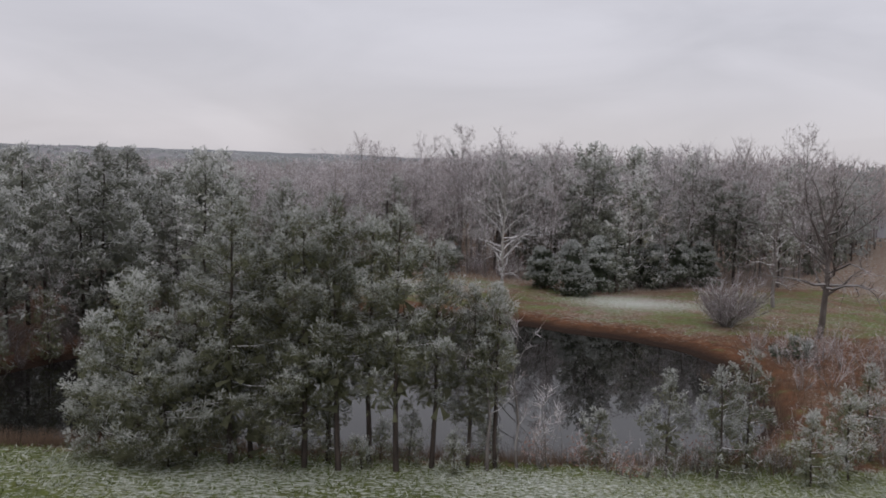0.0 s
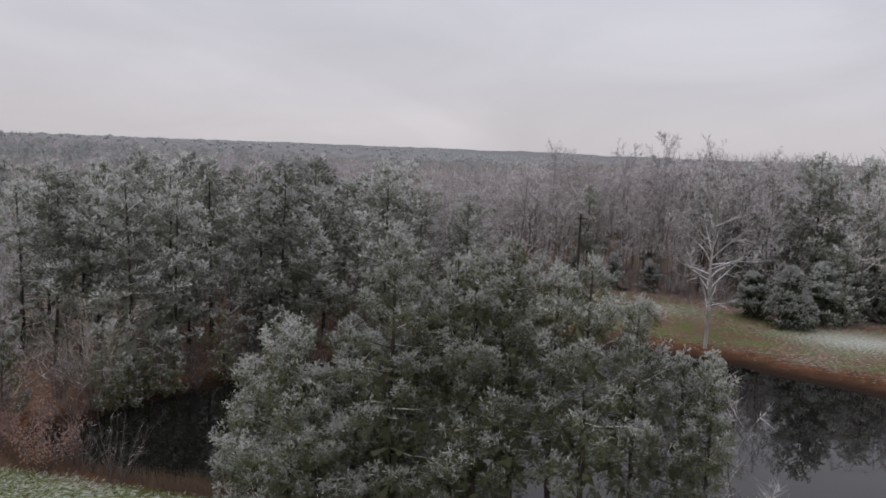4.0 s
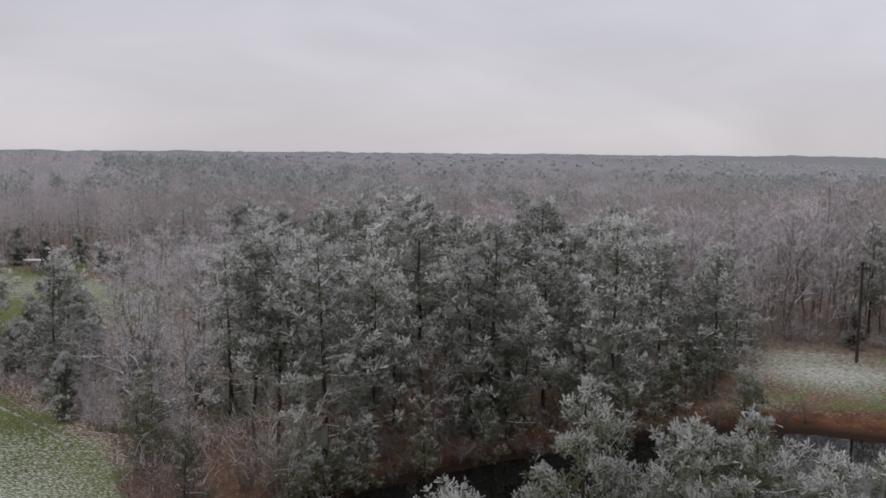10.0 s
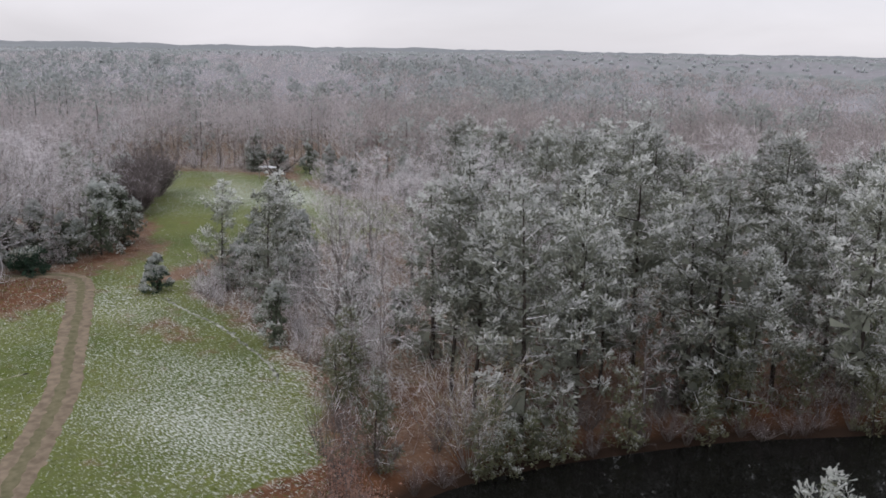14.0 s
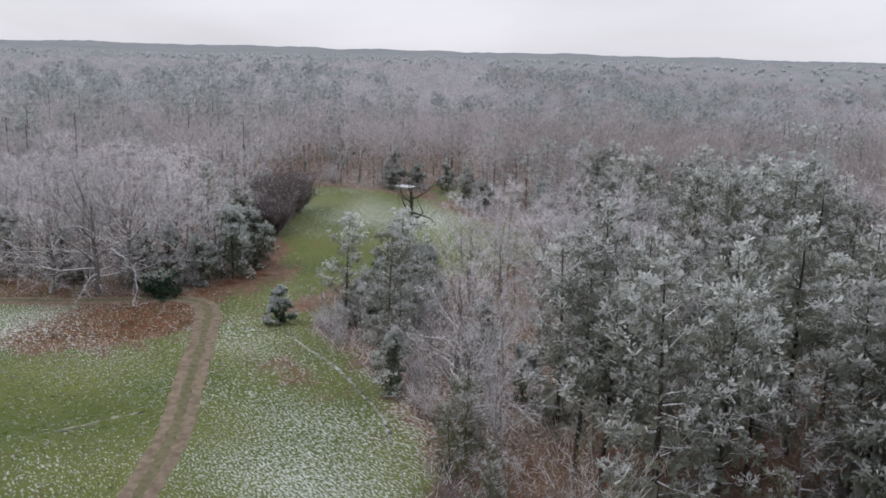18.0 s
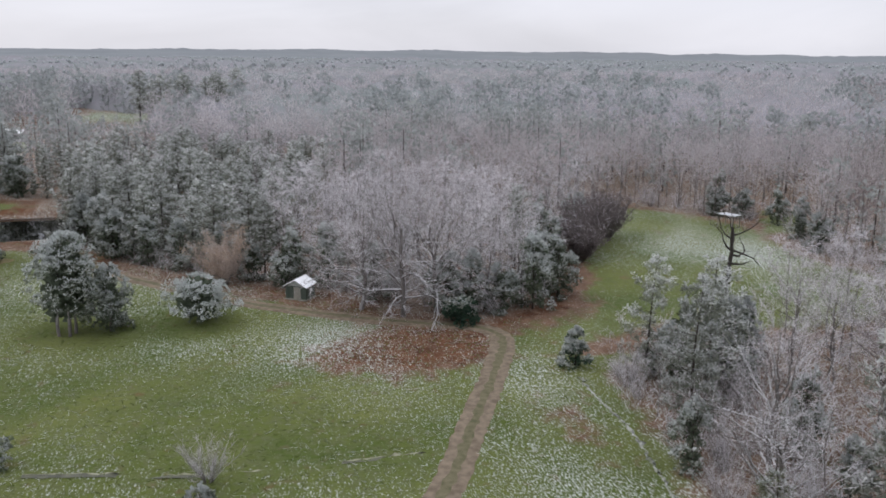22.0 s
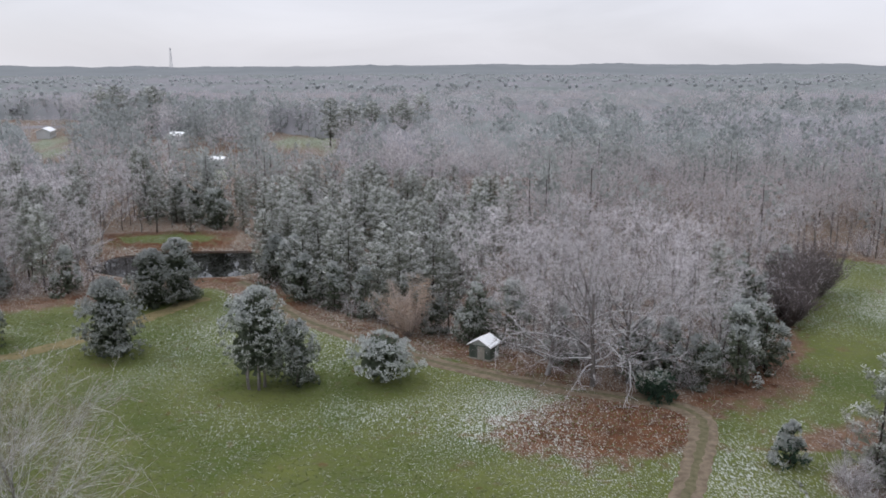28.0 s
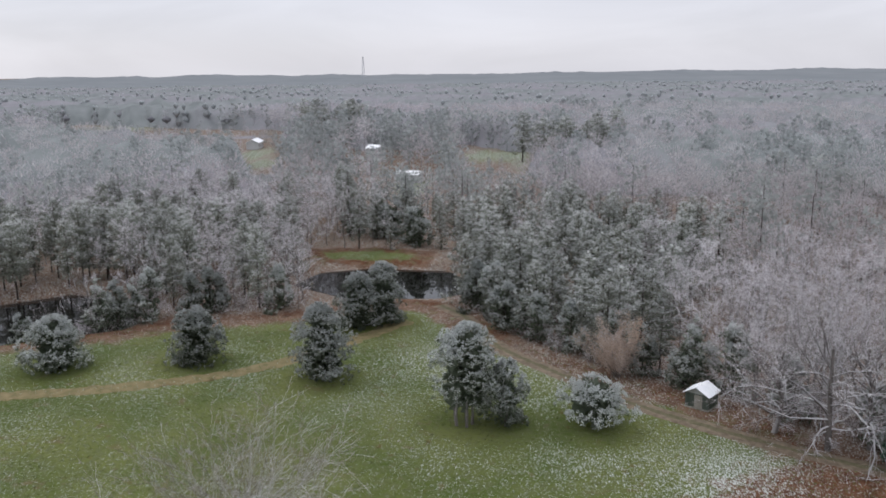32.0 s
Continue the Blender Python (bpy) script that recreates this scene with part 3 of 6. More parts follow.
def away(px, py, line, closed=True):
    """Distance to a line of points."""
    px, py = np.asarray(px, float), np.asarray(py, float)
    best = np.full(px.shape, 1e9)
    k = len(line)
    for i in range(k if closed else k - 1):
        a, b = np.array(line[i]), np.array(line[(i + 1) % k])
        ab = b - a
        t = np.clip(((px - a[0]) * ab[0] + (py - a[1]) * ab[1]) / (ab @ ab), 0, 1)
        best = np.minimum(best, np.hypot(px - a[0] - t * ab[0], py - a[1] - t * ab[1]))
    return best


def signed(px, py, poly):
    return np.where(inside(px, py, poly), -1, 1) * away(px, py, poly)


POND = [(-30, 57), (-20, 57.5), (-8, 57), (3, 56.5), (12, 56.5), (20, 60), (25, 67), (27, 77), (28, 86), (25, 94), (20, 99), (13, 102.5), (9, 106), (2, 107), (-4, 110),
        (-12, 109), (-22, 103), (-28, 94.5), (-33, 88), (-37, 81), (-40, 75), (-42, 70), (-43, 66), (-43.5, 61.5), (-38, 58)]
POND2 = [(-137, -62), (-143, -54), (-150, -44), (-158, -44), (-170, -54), (-172, -66), (-160, -78), (-145, -80)]
INLET = [(-173, -12), (-181, -25), (-192, -23), (-197, -14), (-197, 3), (-182, 12), (-175, 4)]
OPEN = [(-139, -58), (-146, -43), (-154, -36), (-159, -20), (-166, -8), (-171, 0), (-168, 8), (-151, 20), (-142, 29), (-134, 40), (-129, 49), (-119, 56), (-113, 66),
        (-118, 77), (-139, 86), (-176, 112), (-185, 117), (-172, 127), (-160, 133), (-137, 129), (-122, 132), (-106, 124), (-101, 108), (-104, 94), (-100, 82), (-95, 73.5),
        (-86, 72.5), (-75, 71.5), (-61, 67), (-53, 62), (-46, 60), (-44, 66), (-42.5, 70), (-37.5, 81), (-31, 92), (-25, 102), (-21, 112), (-23, 128), (-21, 143), (-4, 147),
        (12, 136), (22, 128), (38, 136), (58, 140), (70, 132), (78, 112), (64, 95), (54, 75), (50, 56), (70, 40), (70, -100), (-139, -100)]
FIELDS = [[(-396, -25), (-349, -16), (-333, 9), (-371, 8)], [(-472, -124), (-456, -140), (-468, -205), (-500, -285), (-524, -285), (-490, -205)],
          [(-400, -124), (-360, -112), (-325, -92), (-330, -82), (-378, -104)], [(-356, -56), (-335, -46), (-346, -44)], [(-308, -34), (-270, -26), (-266, -18), (-296, -18)],
          [(-197, -25), (-207, -30), (-210, -16), (-207, -3), (-199, -3)], [(-176, 145), (-150, 128), (-150, 140), (-165, 150)]]
TRACK = [(-50, 36.5), (-59.8, 42.6), (-66, 46.8), (-76.4, 53.4), (-84, 56.7), (-93, 61.2), (-103, 65.8), (-107.5, 67.6), (-110.5, 67.3), (-112.2, 65.2), (-113.9, 60.4), (-116.4, 54.8),
         (-121.5, 45.6), (-127.8, 36.2), (-137, 27.6), (-144.7, 20.2), (-152, 15.5), (-161, 12), (-168, 6)]
LITTER = [(-112, 50), (-115, 56), (-111, 66), (-102, 64.5), (-100, 61), (-98, 55), (-102, 46), (-107, 44)]
GAP = [(-163, -17), (-165, 6), (-180, 13), (-212, -2), (-205, -28)]
PLANTED = [(-170, -2), (-190, -22), (-226, -4), (-239, 25), (-214, 61), (-189, 59), (-164, 45), (-137, 36), (-142, 28), (-160, 15)]


def rise(x, y):
    """Height of the ground without banks."""
    x, y = np.asarray(x, float), np.asarray(y, float)
    z = np.interp(-x, [-400, 70, 125, 195, 350, 450, 1200], [0, 0, 0.9, 1.5, 7.0, 9.0, 6.0])
    d = np.hypot(x, y)
    z = z + np.clip((d - 500) / 1500, 0, 1) * 5 * np.sin(x / 410 + 1.0) * np.cos(y / 530) + 0.12 * np.sin(x / 9.0) * np.cos(y / 11.0)
    z = z + 0.9 * np.exp(-((y - 46.0) / 9.0) ** 2) * np.clip((x + 60) / 20, 0, 1) * np.clip((45 - x) / 15, 0, 1)
    return z


WATER = -0.9


def land(x, y):
    z = rise(x, y)
    for poly, lvl in ((POND, WATER), (POND2, -0.4), (INLET, 0.4)):
        x_, y_ = np.asarray(x, float), np.asarray(y, float)
        cx, cy = np.mean([p[0] for p in poly]), np.mean([p[1] for p in poly])
        s = np.where(np.hypot(x_ - cx, y_ - cy) < 90, signed(x_, y_, poly), 99.0)
        w = np.clip((4.5 - s) / 9.0, 0, 1)
        w = w * w * (3 - 2 * w)
        z = z * (1 - w) + w * (lvl - 1.1)
    d = away(x, y, [(-82.5, 28), (-80.5, 38), (-81.4, 46), (-81, 53)], False)
    return z - 0.25 * np.exp(-(d / 0.6) ** 2)


def ground_at(x, y):
    return float(land(np.array([x]), np.array([y]))[0])

# ---- ground ----
def axis(lo, hi, step, far, grow=1.22):
    mid = list(np.arange(lo, hi + 0.01, step))
    a, s = [lo], step
    while a[-1] > -far:
        s *= grow
        a.append(a[-1] - s)
    b, s = [hi], step
    while b[-1] < far:
        s *= grow
        b.append(b[-1] + s)
    return np.array(a[:0:-1] + mid + b[1:])


gx, gy = axis(-215, 75, 1.45, 4300), axis(-85, 155, 1.45, 4300)
GX, GY = np.meshgrid(gx, gy, indexing="xy")
GZ = land(GX, GY)
nx, ny = len(gx), len(gy)
ii, jj = np.meshgrid(np.arange(nx - 1), np.arange(ny - 1), indexing="xy")
a0 = (jj * nx + ii).ravel()
gf = np.concatenate([np.stack([a0, a0 + 1, a0 + nx + 1], 1), np.stack([a0, a0 + nx + 1, a0 + nx], 1)])
near = (GX > -240) & (GX < 100) & (GY > -110) & (GY < 180)
s_open = np.where(near, signed(GX, GY, OPEN), 50.0)
for poly in FIELDS:
    s_open = np.minimum(s_open, signed(GX, GY, poly))
s_pond = np.where(near, np.minimum(signed(GX, GY, POND), np.minimum(signed(GX, GY, POND2), signed(GX, GY, INLET))), 99.0)
s_lit = np.where(near, signed(GX, GY, LITTER), 99.0)
LAWN_TREES = [(-129.0, -41.1), (-134.1, -22.5), (-131.1, -3.2), (-152.1, -3.9), (-156.5, -0.9), (-119.8, 17.9), (-118.9, 22.0), (-120.3, 32.6)]
s_tree = np.full(GX.shape, 99.0)
for tx, ty in LAWN_TREES:
    s_tree = np.minimum(s_tree, np.hypot(GX - tx - 0.5, GY - ty + 0.3))
grad = np.clip


def spot(cx, cy, rx, ry, amt):
    return amt * np.exp(-((GX - cx) / rx) ** 2 - ((GY - cy) / ry) ** 2)


lit = grad(0.5 + np.where((GX > -101) & (GX < -46) & (GY < 80), (s_open - 1.2) / 3, (s_open + 1.5) / 5), 0, 1)
lit = np.maximum(lit, grad(0.62 - s_lit / 7, 0, 0.95))
west = (GX < -100)
lit = np.maximum(lit, np.where(west & (GX > -180) & (GY < 90), grad(0.85 + (s_open + 4.5) / 4, 0, 0.9), 0))
lit = np.maximum(lit, 0.8 * np.exp(-((np.hypot((GX + 84) / 6, (GY - 67) / 2.2)) ** 2)))
lit = np.maximum(lit, np.where((GX > 30) & (GY > 52) & (GY < 95), 0.8, 0))
lit = np.maximum(lit, np.where((GY > 100) & (s_pond < 16), grad(0.75 - s_pond / 20, 0, 0.7), 0))
lit = np.maximum(lit, np.where((GY > 96) & near & (GX > -40), 0.5 + 0.12 * np.sin(GX / 4.0) * np.cos(GY / 5.0), 0))
lit = np.maximum(lit, np.where((GX > -50) & (GX < -18) & (GY < 64), grad((GY - 52.4) / 1.2, 0, 0.9), 0))
s_main = np.where(near, signed(GX, GY, POND), 99.0)
bank = np.where(s_main < 20, grad(1.0 - np.abs(s_main - 1.0) / 4.2, 0, 1), 0)
bank = np.where(GY > 93, grad(1.25 - np.abs(s_main - 2.0) / 6.0, 0, 1), bank)
bank = np.maximum(bank, grad(0.62 - signed(GX, GY, [(-113, 57), (-113, 66), (-102, 64.5), (-101, 60)]) / 5, 0, 0.85) * near)
bank = np.maximum(bank, np.where((GX < -112) & (GY < 82) & near, grad(0.75 - np.abs(s_open + 1.0) / 4.0, 0, 0.75), 0))
bank = np.maximum(bank, np.where((GX > 25) & (GY > 53) & (GY < 100) & (s_pond > 0), 0.75, 0))
bank = np.maximum(bank, spot(-143, 89, 6, 4, 0.8))
bank = np.maximum(bank, grad(0.52 - (s_lit + 1.5) / 7, 0, 0.8) * near)
bank = np.maximum(bank, np.where((GX > -50) & (GX < -18) & (GY < 64), grad((GY - 53.5) / 2.0, 0, 0.85), 0))

snow = 0.18 + spot(-66, 60, 14, 9, 0.26) + spot(-30, 48, 22, 5, 0.1) + spot(5, 48, 25, 4, 0.3) + spot(27, 121, 10, 8, 0.4) + spot(-12, 134, 15, 11, 0.34) + spot(-140, 118, 26, 14, 0.25)
snow = snow + spot(-110, 49, 10, 11, 0.22) + spot(-128, 20, 20, 18, 0.22) + spot(-90, 66, 10, 5, 0.15) - spot(-105, 5, 22, 26, 0.16) - spot(-128, 88, 9, 12, 0.15) - spot(-86, 40, 12, 14, 0.1)
snow = snow + 0.09 * np.sin(GX / 5.1 + 1.5 * np.sin(GY / 6.3)) * np.cos(GY / 4.4 + np.sin(GX / 8.0))
snow = np.where(s_tree < 7.5, snow * grad((s_tree - 3.5) / 4.0, 0, 1), snow)
snow = np.where(s_pond < 4, snow * 0.2, snow)
# far pastures: distance haze put in as a heavier snow mask
snow = np.where(GX < -230, 0.42, snow)
snow = np.where(s_open > 1, np.where((GX > -58) & (GY > 56) & (GY < 124), 0.1, 0.36), snow) * np.where(lit > 0.7, 0.85, 1)
cover = np.stack([lit, snow, bank, np.ones_like(lit)], -1).reshape(-1, 4)
g_me = tri_mesh("ground", np.stack([GX, GY, GZ], -1).reshape(-1, 3), gf, np.zeros(len(gf), int), [M_GROUND], True)
g_at = g_me.color_attributes.new("cover", "FLOAT_COLOR", "POINT")
g_at.data.foreach_set("color", np.clip(cover, 0, 1).astype(np.float32).ravel())
ground = tagged(new("ground", g_me), "winter lawn and woodland floor, green grass dusted with snow", "ground", "", "structure")


def pool(name, poly, z, label):
    bm = bmesh.new()
    c = np.mean(poly, axis=0)
    pts = [((x - c[0]) * 1.0 + c[0], (y - c[1]) * 1.0 + c[1]) for x, y in poly]
    pts = [(x + (x - c[0]) / np.hypot(x - c[0], y - c[1]) * 2.5, y + (y - c[1]) / np.hypot(x - c[0], y - c[1]) * 2.5) for x, y in pts]
    bm.faces.new([bm.verts.new((x, y, z)) for x, y in pts])
    bmesh.ops.triangulate(bm, faces=bm.faces[:])
    return tagged(new(name, bm_mesh(name, bm, M_WATER)), label, "pond", "", "structure")


pool("water", POND, WATER, "dark still pond mirroring the sky and the trees")
pool("water", POND2, -0.4, "dark second pond at the edge of the woods")
pool("water", INLET, 0.4, "narrow dark inlet between the trees")


def smooth_line(pts, step):
    pts = np.array(pts, float)
    d = np.concatenate([[0], np.cumsum(np.hypot(*np.diff(pts, axis=0).T))])
    u = np.arange(0, d[-1], step)
    q = np.stack([np.interp(u, d, pts[:, 0]), np.interp(u, d, pts[:, 1])], 1)
    k = max(1, int(2.5 / step))
    for _ in range(3):
        q2 = q.copy()
        for o in range(1, k + 1):
            q2[k:-k] += q[k - o:len(q) - k - o] + q[k + o:len(q) - k + o]
        q2[k:-k] /= 2 * k + 1
        q = q2
    return q


def ribbon(name, pts, profile, mats, step=0.7, jitter=0.1, seed=1):
    """A strip along a line; profile: offset, height, material of the band to the next offset."""
    r = np.random.default_rng(seed)
    q = smooth_line(pts, step)
    t = unit(np.gradient(q, axis=0))
    nrm = np.stack([-t[:, 1], t[:, 0]], 1)
    rows = []
    for o, z, _ in profile:
        off = o + r.normal(size=len(q)) * jitter
        p = q + nrm * off[:, None]
        rows.append(np.column_stack([p, land(p[:, 0], p[:, 1]) + z + r.random(len(q)) * 0.012]))
    v = np.stack(rows, 1)
    k, w = len(q), len(profile)
    i, j = np.meshgrid(np.arange(k - 1), np.arange(w - 1), indexing="ij")
    a = (i * w + j).ravel()
    f = np.concatenate([np.stack([a, a + w, a + w + 1], 1), np.stack([a, a + w + 1, a + 1], 1)])
    m = np.array([p[2] for p in profile])[j.ravel()]
    return tri_mesh(name, v.reshape(-1, 3), f, np.concatenate([m, m]), mats, True)


tagged(new("track", ribbon("track", TRACK, [(-1.55, -0.03, 0), (-1.25, 0.05, 0), (-0.45, 0.045, 1), (0.4, 0.06, 0), (1.2, 0.05, 0), (1.5, -0.03, 0)], [M_SOIL, M_VERGE])),
       "rutted dirt track with a grassy middle curving over the lawn", "track", "", "structure")
tagged(new("grass_track", ribbon("grass_track", [(-118, -44), (-123, -29), (-130, -16.6), (-136, -10.6), (-146, -3.5), (-158, 3)], [(-1.7, -0.04, 0), (-1.2, 0.035, 0), (0.2, 0.04, 0), (1.2, 0.035, 0), (1.7, -0.04, 0)], [M_PATH], 1.0, 0.25)),
       "faint worn mown path across the grass", "track", "", "structure")
tagged(new("ditch", ribbon("ditch", [(-84, 20), (-82.5, 28), (-80.5, 38), (-81.4, 46), (-81.2, 53)], [(-0.4, 0.04, 0), (0.15, 0.06, 1), (0.28, 0.08, 1), (0.4, -0.1, 1)], [M_DITCH, M_STRAW], 0.6, 0.08)),
       "shallow muddy ditch with a line of wet snow", "ditch", "", "structure")
tagged(new("snow_ridge", ribbon("snow_ridge", [(-94, 71.5), (-90, 71.0), (-86, 71.2), (-82, 71.8), (-79, 71), (-75, 70.2), (-69, 69.6), (-65, 67)], [(-0.22, -0.12, 0), (-0.07, 0.06, 0), (0.06, 0.06, 0), (0.18, -0.12, 0)], [M_SNOW], 0.5, 0.16)),
       "low ridge of wet snow along the edge of the wood", "snow", "", "structure")

# ---- shed ----
shed = thing("garden_shed", (-128.0, 45.4, ground_at(-128, 45.4)), "small dark green board shed with a snowy metal gable roof", "shed", rz=radians(-31))
SW, SD, SH, RH = 2.6, 2.9, 1.75, 0.8
for k_, (sx, sy, px_, py_) in enumerate(((SW, 0.1, 0, -SD / 2), (SW, 0.1, 0, SD / 2), (0.1, SD - 0.1, -SW / 2 + 0.05, 0), (0.1, SD - 0.1, SW / 2 - 0.05, 0))):
    part("wall", bm_mesh("wall", box(sx, sy, SH, (px_, py_, SH / 2 + 0.15), 0.01), M_SHEDWALL), shed)
for k_ in range(9):
    o = -SW / 2 + 0.12 + k_ * 0.295
    part("batten", bm_mesh("batten", box(0.05, 0.03, SH - 0.1, (o, -SD / 2 - 0.064, SH / 2 + 0.15)), M_SHEDWALL), shed)
for k_ in range(9):
    o = -SD / 2 + 0.2 + k_ * 0.31
    part("batten", bm_mesh("batten", box(0.03, 0.05, SH - 0.1, (SW / 2 + 0.014, o, SH / 2 + 0.15)), M_SHEDWALL), shed)
for sx in (-1, 1):
    bm = bmesh.new()
    x_ = sx * (SW / 2 - 0.02)
    vs = [bm.verts.new((x_ + dx, y, z)) for dx in (-0.04, 0.04) for y, z in ((-SD / 2, SH + 0.15), (SD / 2, SH + 0.15), (0, SH + RH + 0.1))]
    bm.faces.new(vs[:3]), bm.faces.new(vs[3:][::-1])
    for a_, b_ in ((0, 1), (1, 2), (2, 0)):
        bm.faces.new((vs[a_], vs[a_ + 3], vs[b_ + 3], vs[b_]))
    part("gable", bm_mesh("gable", bm, M_GABLE), shed, "pale painted gable end")
pitch_ = math.atan2(RH, SD / 2)
slope_ = math.hypot(RH, SD / 2) + 0.35
for sy in (-1, 1):
    bm = box(SW + 0.7, slope_, 0.05, (0, 0, 0), 0.01)
    tilt_ = Matrix.Translation((0, sy * (SD / 4 + 0.12), SH + RH / 2 + 0.16)) @ Matrix.Rotation(-sy * pitch_, 4, "X")
    bmesh.ops.transform(bm, matrix=tilt_, verts=bm.verts)
    rf_ = part("roof", bm_mesh("roof", bm, M_SHEDROOF), shed, "snow-covered ribbed metal roof slope")
    for k_ in range(9):
        rb = box(0.05, slope_ - 0.02, 0.03, (-SW / 2 - 0.3 + k_ * (SW + 0.6) / 8, 0, 0.036))
        bmesh.ops.transform(rb, matrix=tilt_, verts=rb.verts)
        part("rib", bm_mesh("rib", rb, M_SHEDROOF), rf_)
part("floor_frame", bm_mesh("floor_frame", box(SW + 0.25, SD + 0.25, 0.16, (0, 0, 0.08), 0.02), M_SHEDTRIM), shed, "pale timber base frame")
dr_ = part("door", bm_mesh("door", box(0.05, 1.0, 1.6, (SW / 2 + 0.045, 0.2, 0.97), 0.01), M_SHEDTRIM), shed, "plain weathered board door")
part("handle", bm_mesh("handle", box(0.05, 0.04, 0.14, (SW / 2 + 0.09, -0.15, 1.1)), M_STEEL), dr_)

# ---- open roofed stand in the far field ----
stand = thing("field_shelter", (-158.5, 128.0, ground_at(-158.5, 128)), "small open field shelter with a pale flat roof on posts", "shelter", rz=radians(20))
for x_ in (-1.6, 1.6):
    for y_ in (-1.1, 1.1):
        part("post", bm_mesh("post", box(0.14, 0.14, 2.4, (x_, y_, 1.2), 0.01), M_SHEDTRIM), stand)
for k_ in range(4):
    part("roof_sheet", bm_mesh("roof_sheet", box(0.95, 2.4, 0.06, (-1.42 + k_ * 0.95, 0, 2.45 + 0.012 * k_), 0.01), M_STEEL), stand)

# ---- utility pole beyond the pond ----
pole = thing("utility_pole", (-11.0, 140.0, ground_at(-11, 140)), "tall dark wooden utility pole at the wood's edge", "pole")
pg = Geo()
tube(pg, [(0, 0, -0.5), (0.02, 0, 6), (0.05, 0, 12.7)], [0.2, 0.18, 0.14], 8)
part("shaft", pg.mesh("shaft", [M_POLE], True), pole)
part("crossarm", bm_mesh("crossarm", box(1.6, 0.1, 0.12, (0.05, 0.12, 12.0), 0.01), M_POLE), pole)
for x_ in (-0.65, 0.0, 0.7):
    ig = Geo()
    tube(ig, [(x_ + 0.05, 0.12, 12.06), (x_ + 0.05, 0.12, 12.16), (x_ + 0.05, 0.12, 12.26)], [0.03, 0.05, 0.02], 6)
    part("insulator", ig.mesh("insulator", [M_STEEL], True), pole)


# ---- far houses, tower, water tank ----
def house(at, w, d, h, rz, label):
    t = thing("house", at, label, "house", "far houses", "", rz)
    for sx, sy, x_, y_ in ((w, 0.2, 0, -d / 2), (w, 0.2, 0, d / 2), (0.2, d - 0.2, -w / 2 + 0.1, 0), (0.2, d - 0.2, w / 2 - 0.1, 0)):
        part("wall", bm_mesh("wall", box(sx, sy, h, (x_, y_, h / 2)), M_HOUSE), t)
    rh = d * 0.24
    for s_ in (-1, 1):
        sl = math.hypot(rh, d / 2) + 0.5
        bm = box(w + 0.8, sl, 0.14)
        bmesh.ops.transform(bm, matrix=Matrix.Translation((0, s_ * (d / 4 + 0.15), h + rh / 2)) @ Matrix.Rotation(-s_ * math.atan2(rh, d / 2), 4, "X"), verts=bm.verts)
        part("roof", bm_mesh("roof", bm, M_SHEDROOF), t, "snow-covered roof slope")
    for s_ in (-1, 1):
        bm = bmesh.new()
        x_ = s_ * (w / 2 - 0.12)
        vs = [bm.verts.new((x_ + dx, y, z)) for dx in (-0.08, 0.08) for y, z in ((-d / 2, h), (d / 2, h), (0, h + rh - 0.08))]
        bm.faces.new(vs[:3]), bm.faces.new(vs[3:][::-1])
        for a_, b_ in ((0, 1), (1, 2), (2, 0)):
            bm.faces.new((vs[a_], vs[a_ + 3], vs[b_ + 3], vs[b_]))
        part("gable", bm_mesh("gable", bm, M_HOUSE), t)
    k = max(2, int(w / 3.5))
    for i in range(k):
        for y_ in (-d / 2 - 0.06, d / 2 + 0.06):
            part("window", bm_mesh("window", box(1.0, 0.1, 1.2, (-w / 2 + (i + 0.5) * w / k, y_, h * 0.55)), M_GLASS), t)
    return t


house((-388, -115, ground_at(-388, -115)), 11, 5, 3.0, radians(10), "long low white house with a snowy roof beside a field")
house((-351, -51, ground_at(-351, -51)), 6, 4.4, 4.6, radians(60), "white two-storey farmhouse with a snowy roof among trees")
house((-300.5, -27, ground_at(-300.5, -27)), 8, 3.8, 2.6, radians(75), "low white outbuilding with a snow-covered roof")
house((-560, -362, ground_at(-560, -362)), 9, 7, 3.4, radians(35), "small distant white house beside a field")

az_ = radians(104.98)
tx_, ty_ = -23 - math.sin(az_) * 2600, 34 + math.cos(az_) * 2600
tower = thing("lattice_tower", (tx_, ty_, 0), "tall pale lattice telecom mast on the far ridge", "tower")
tz_ = 77.0
for k_ in range(4):
    g_ = Geo()
    c_, s_ = (1, 1, -1, -1)[k_], (1, -1, -1, 1)[k_]
    tube(g_, [(c_ * 4.5, s_ * 4.5, 0), (c_ * 2.6, s_ * 2.6, tz_ * 0.5), (c_ * 1.0, s_ * 1.0, tz_)], [0.4, 0.35, 0.28], 4)
    part("leg", g_.mesh("leg", [M_STEEL]), tower)
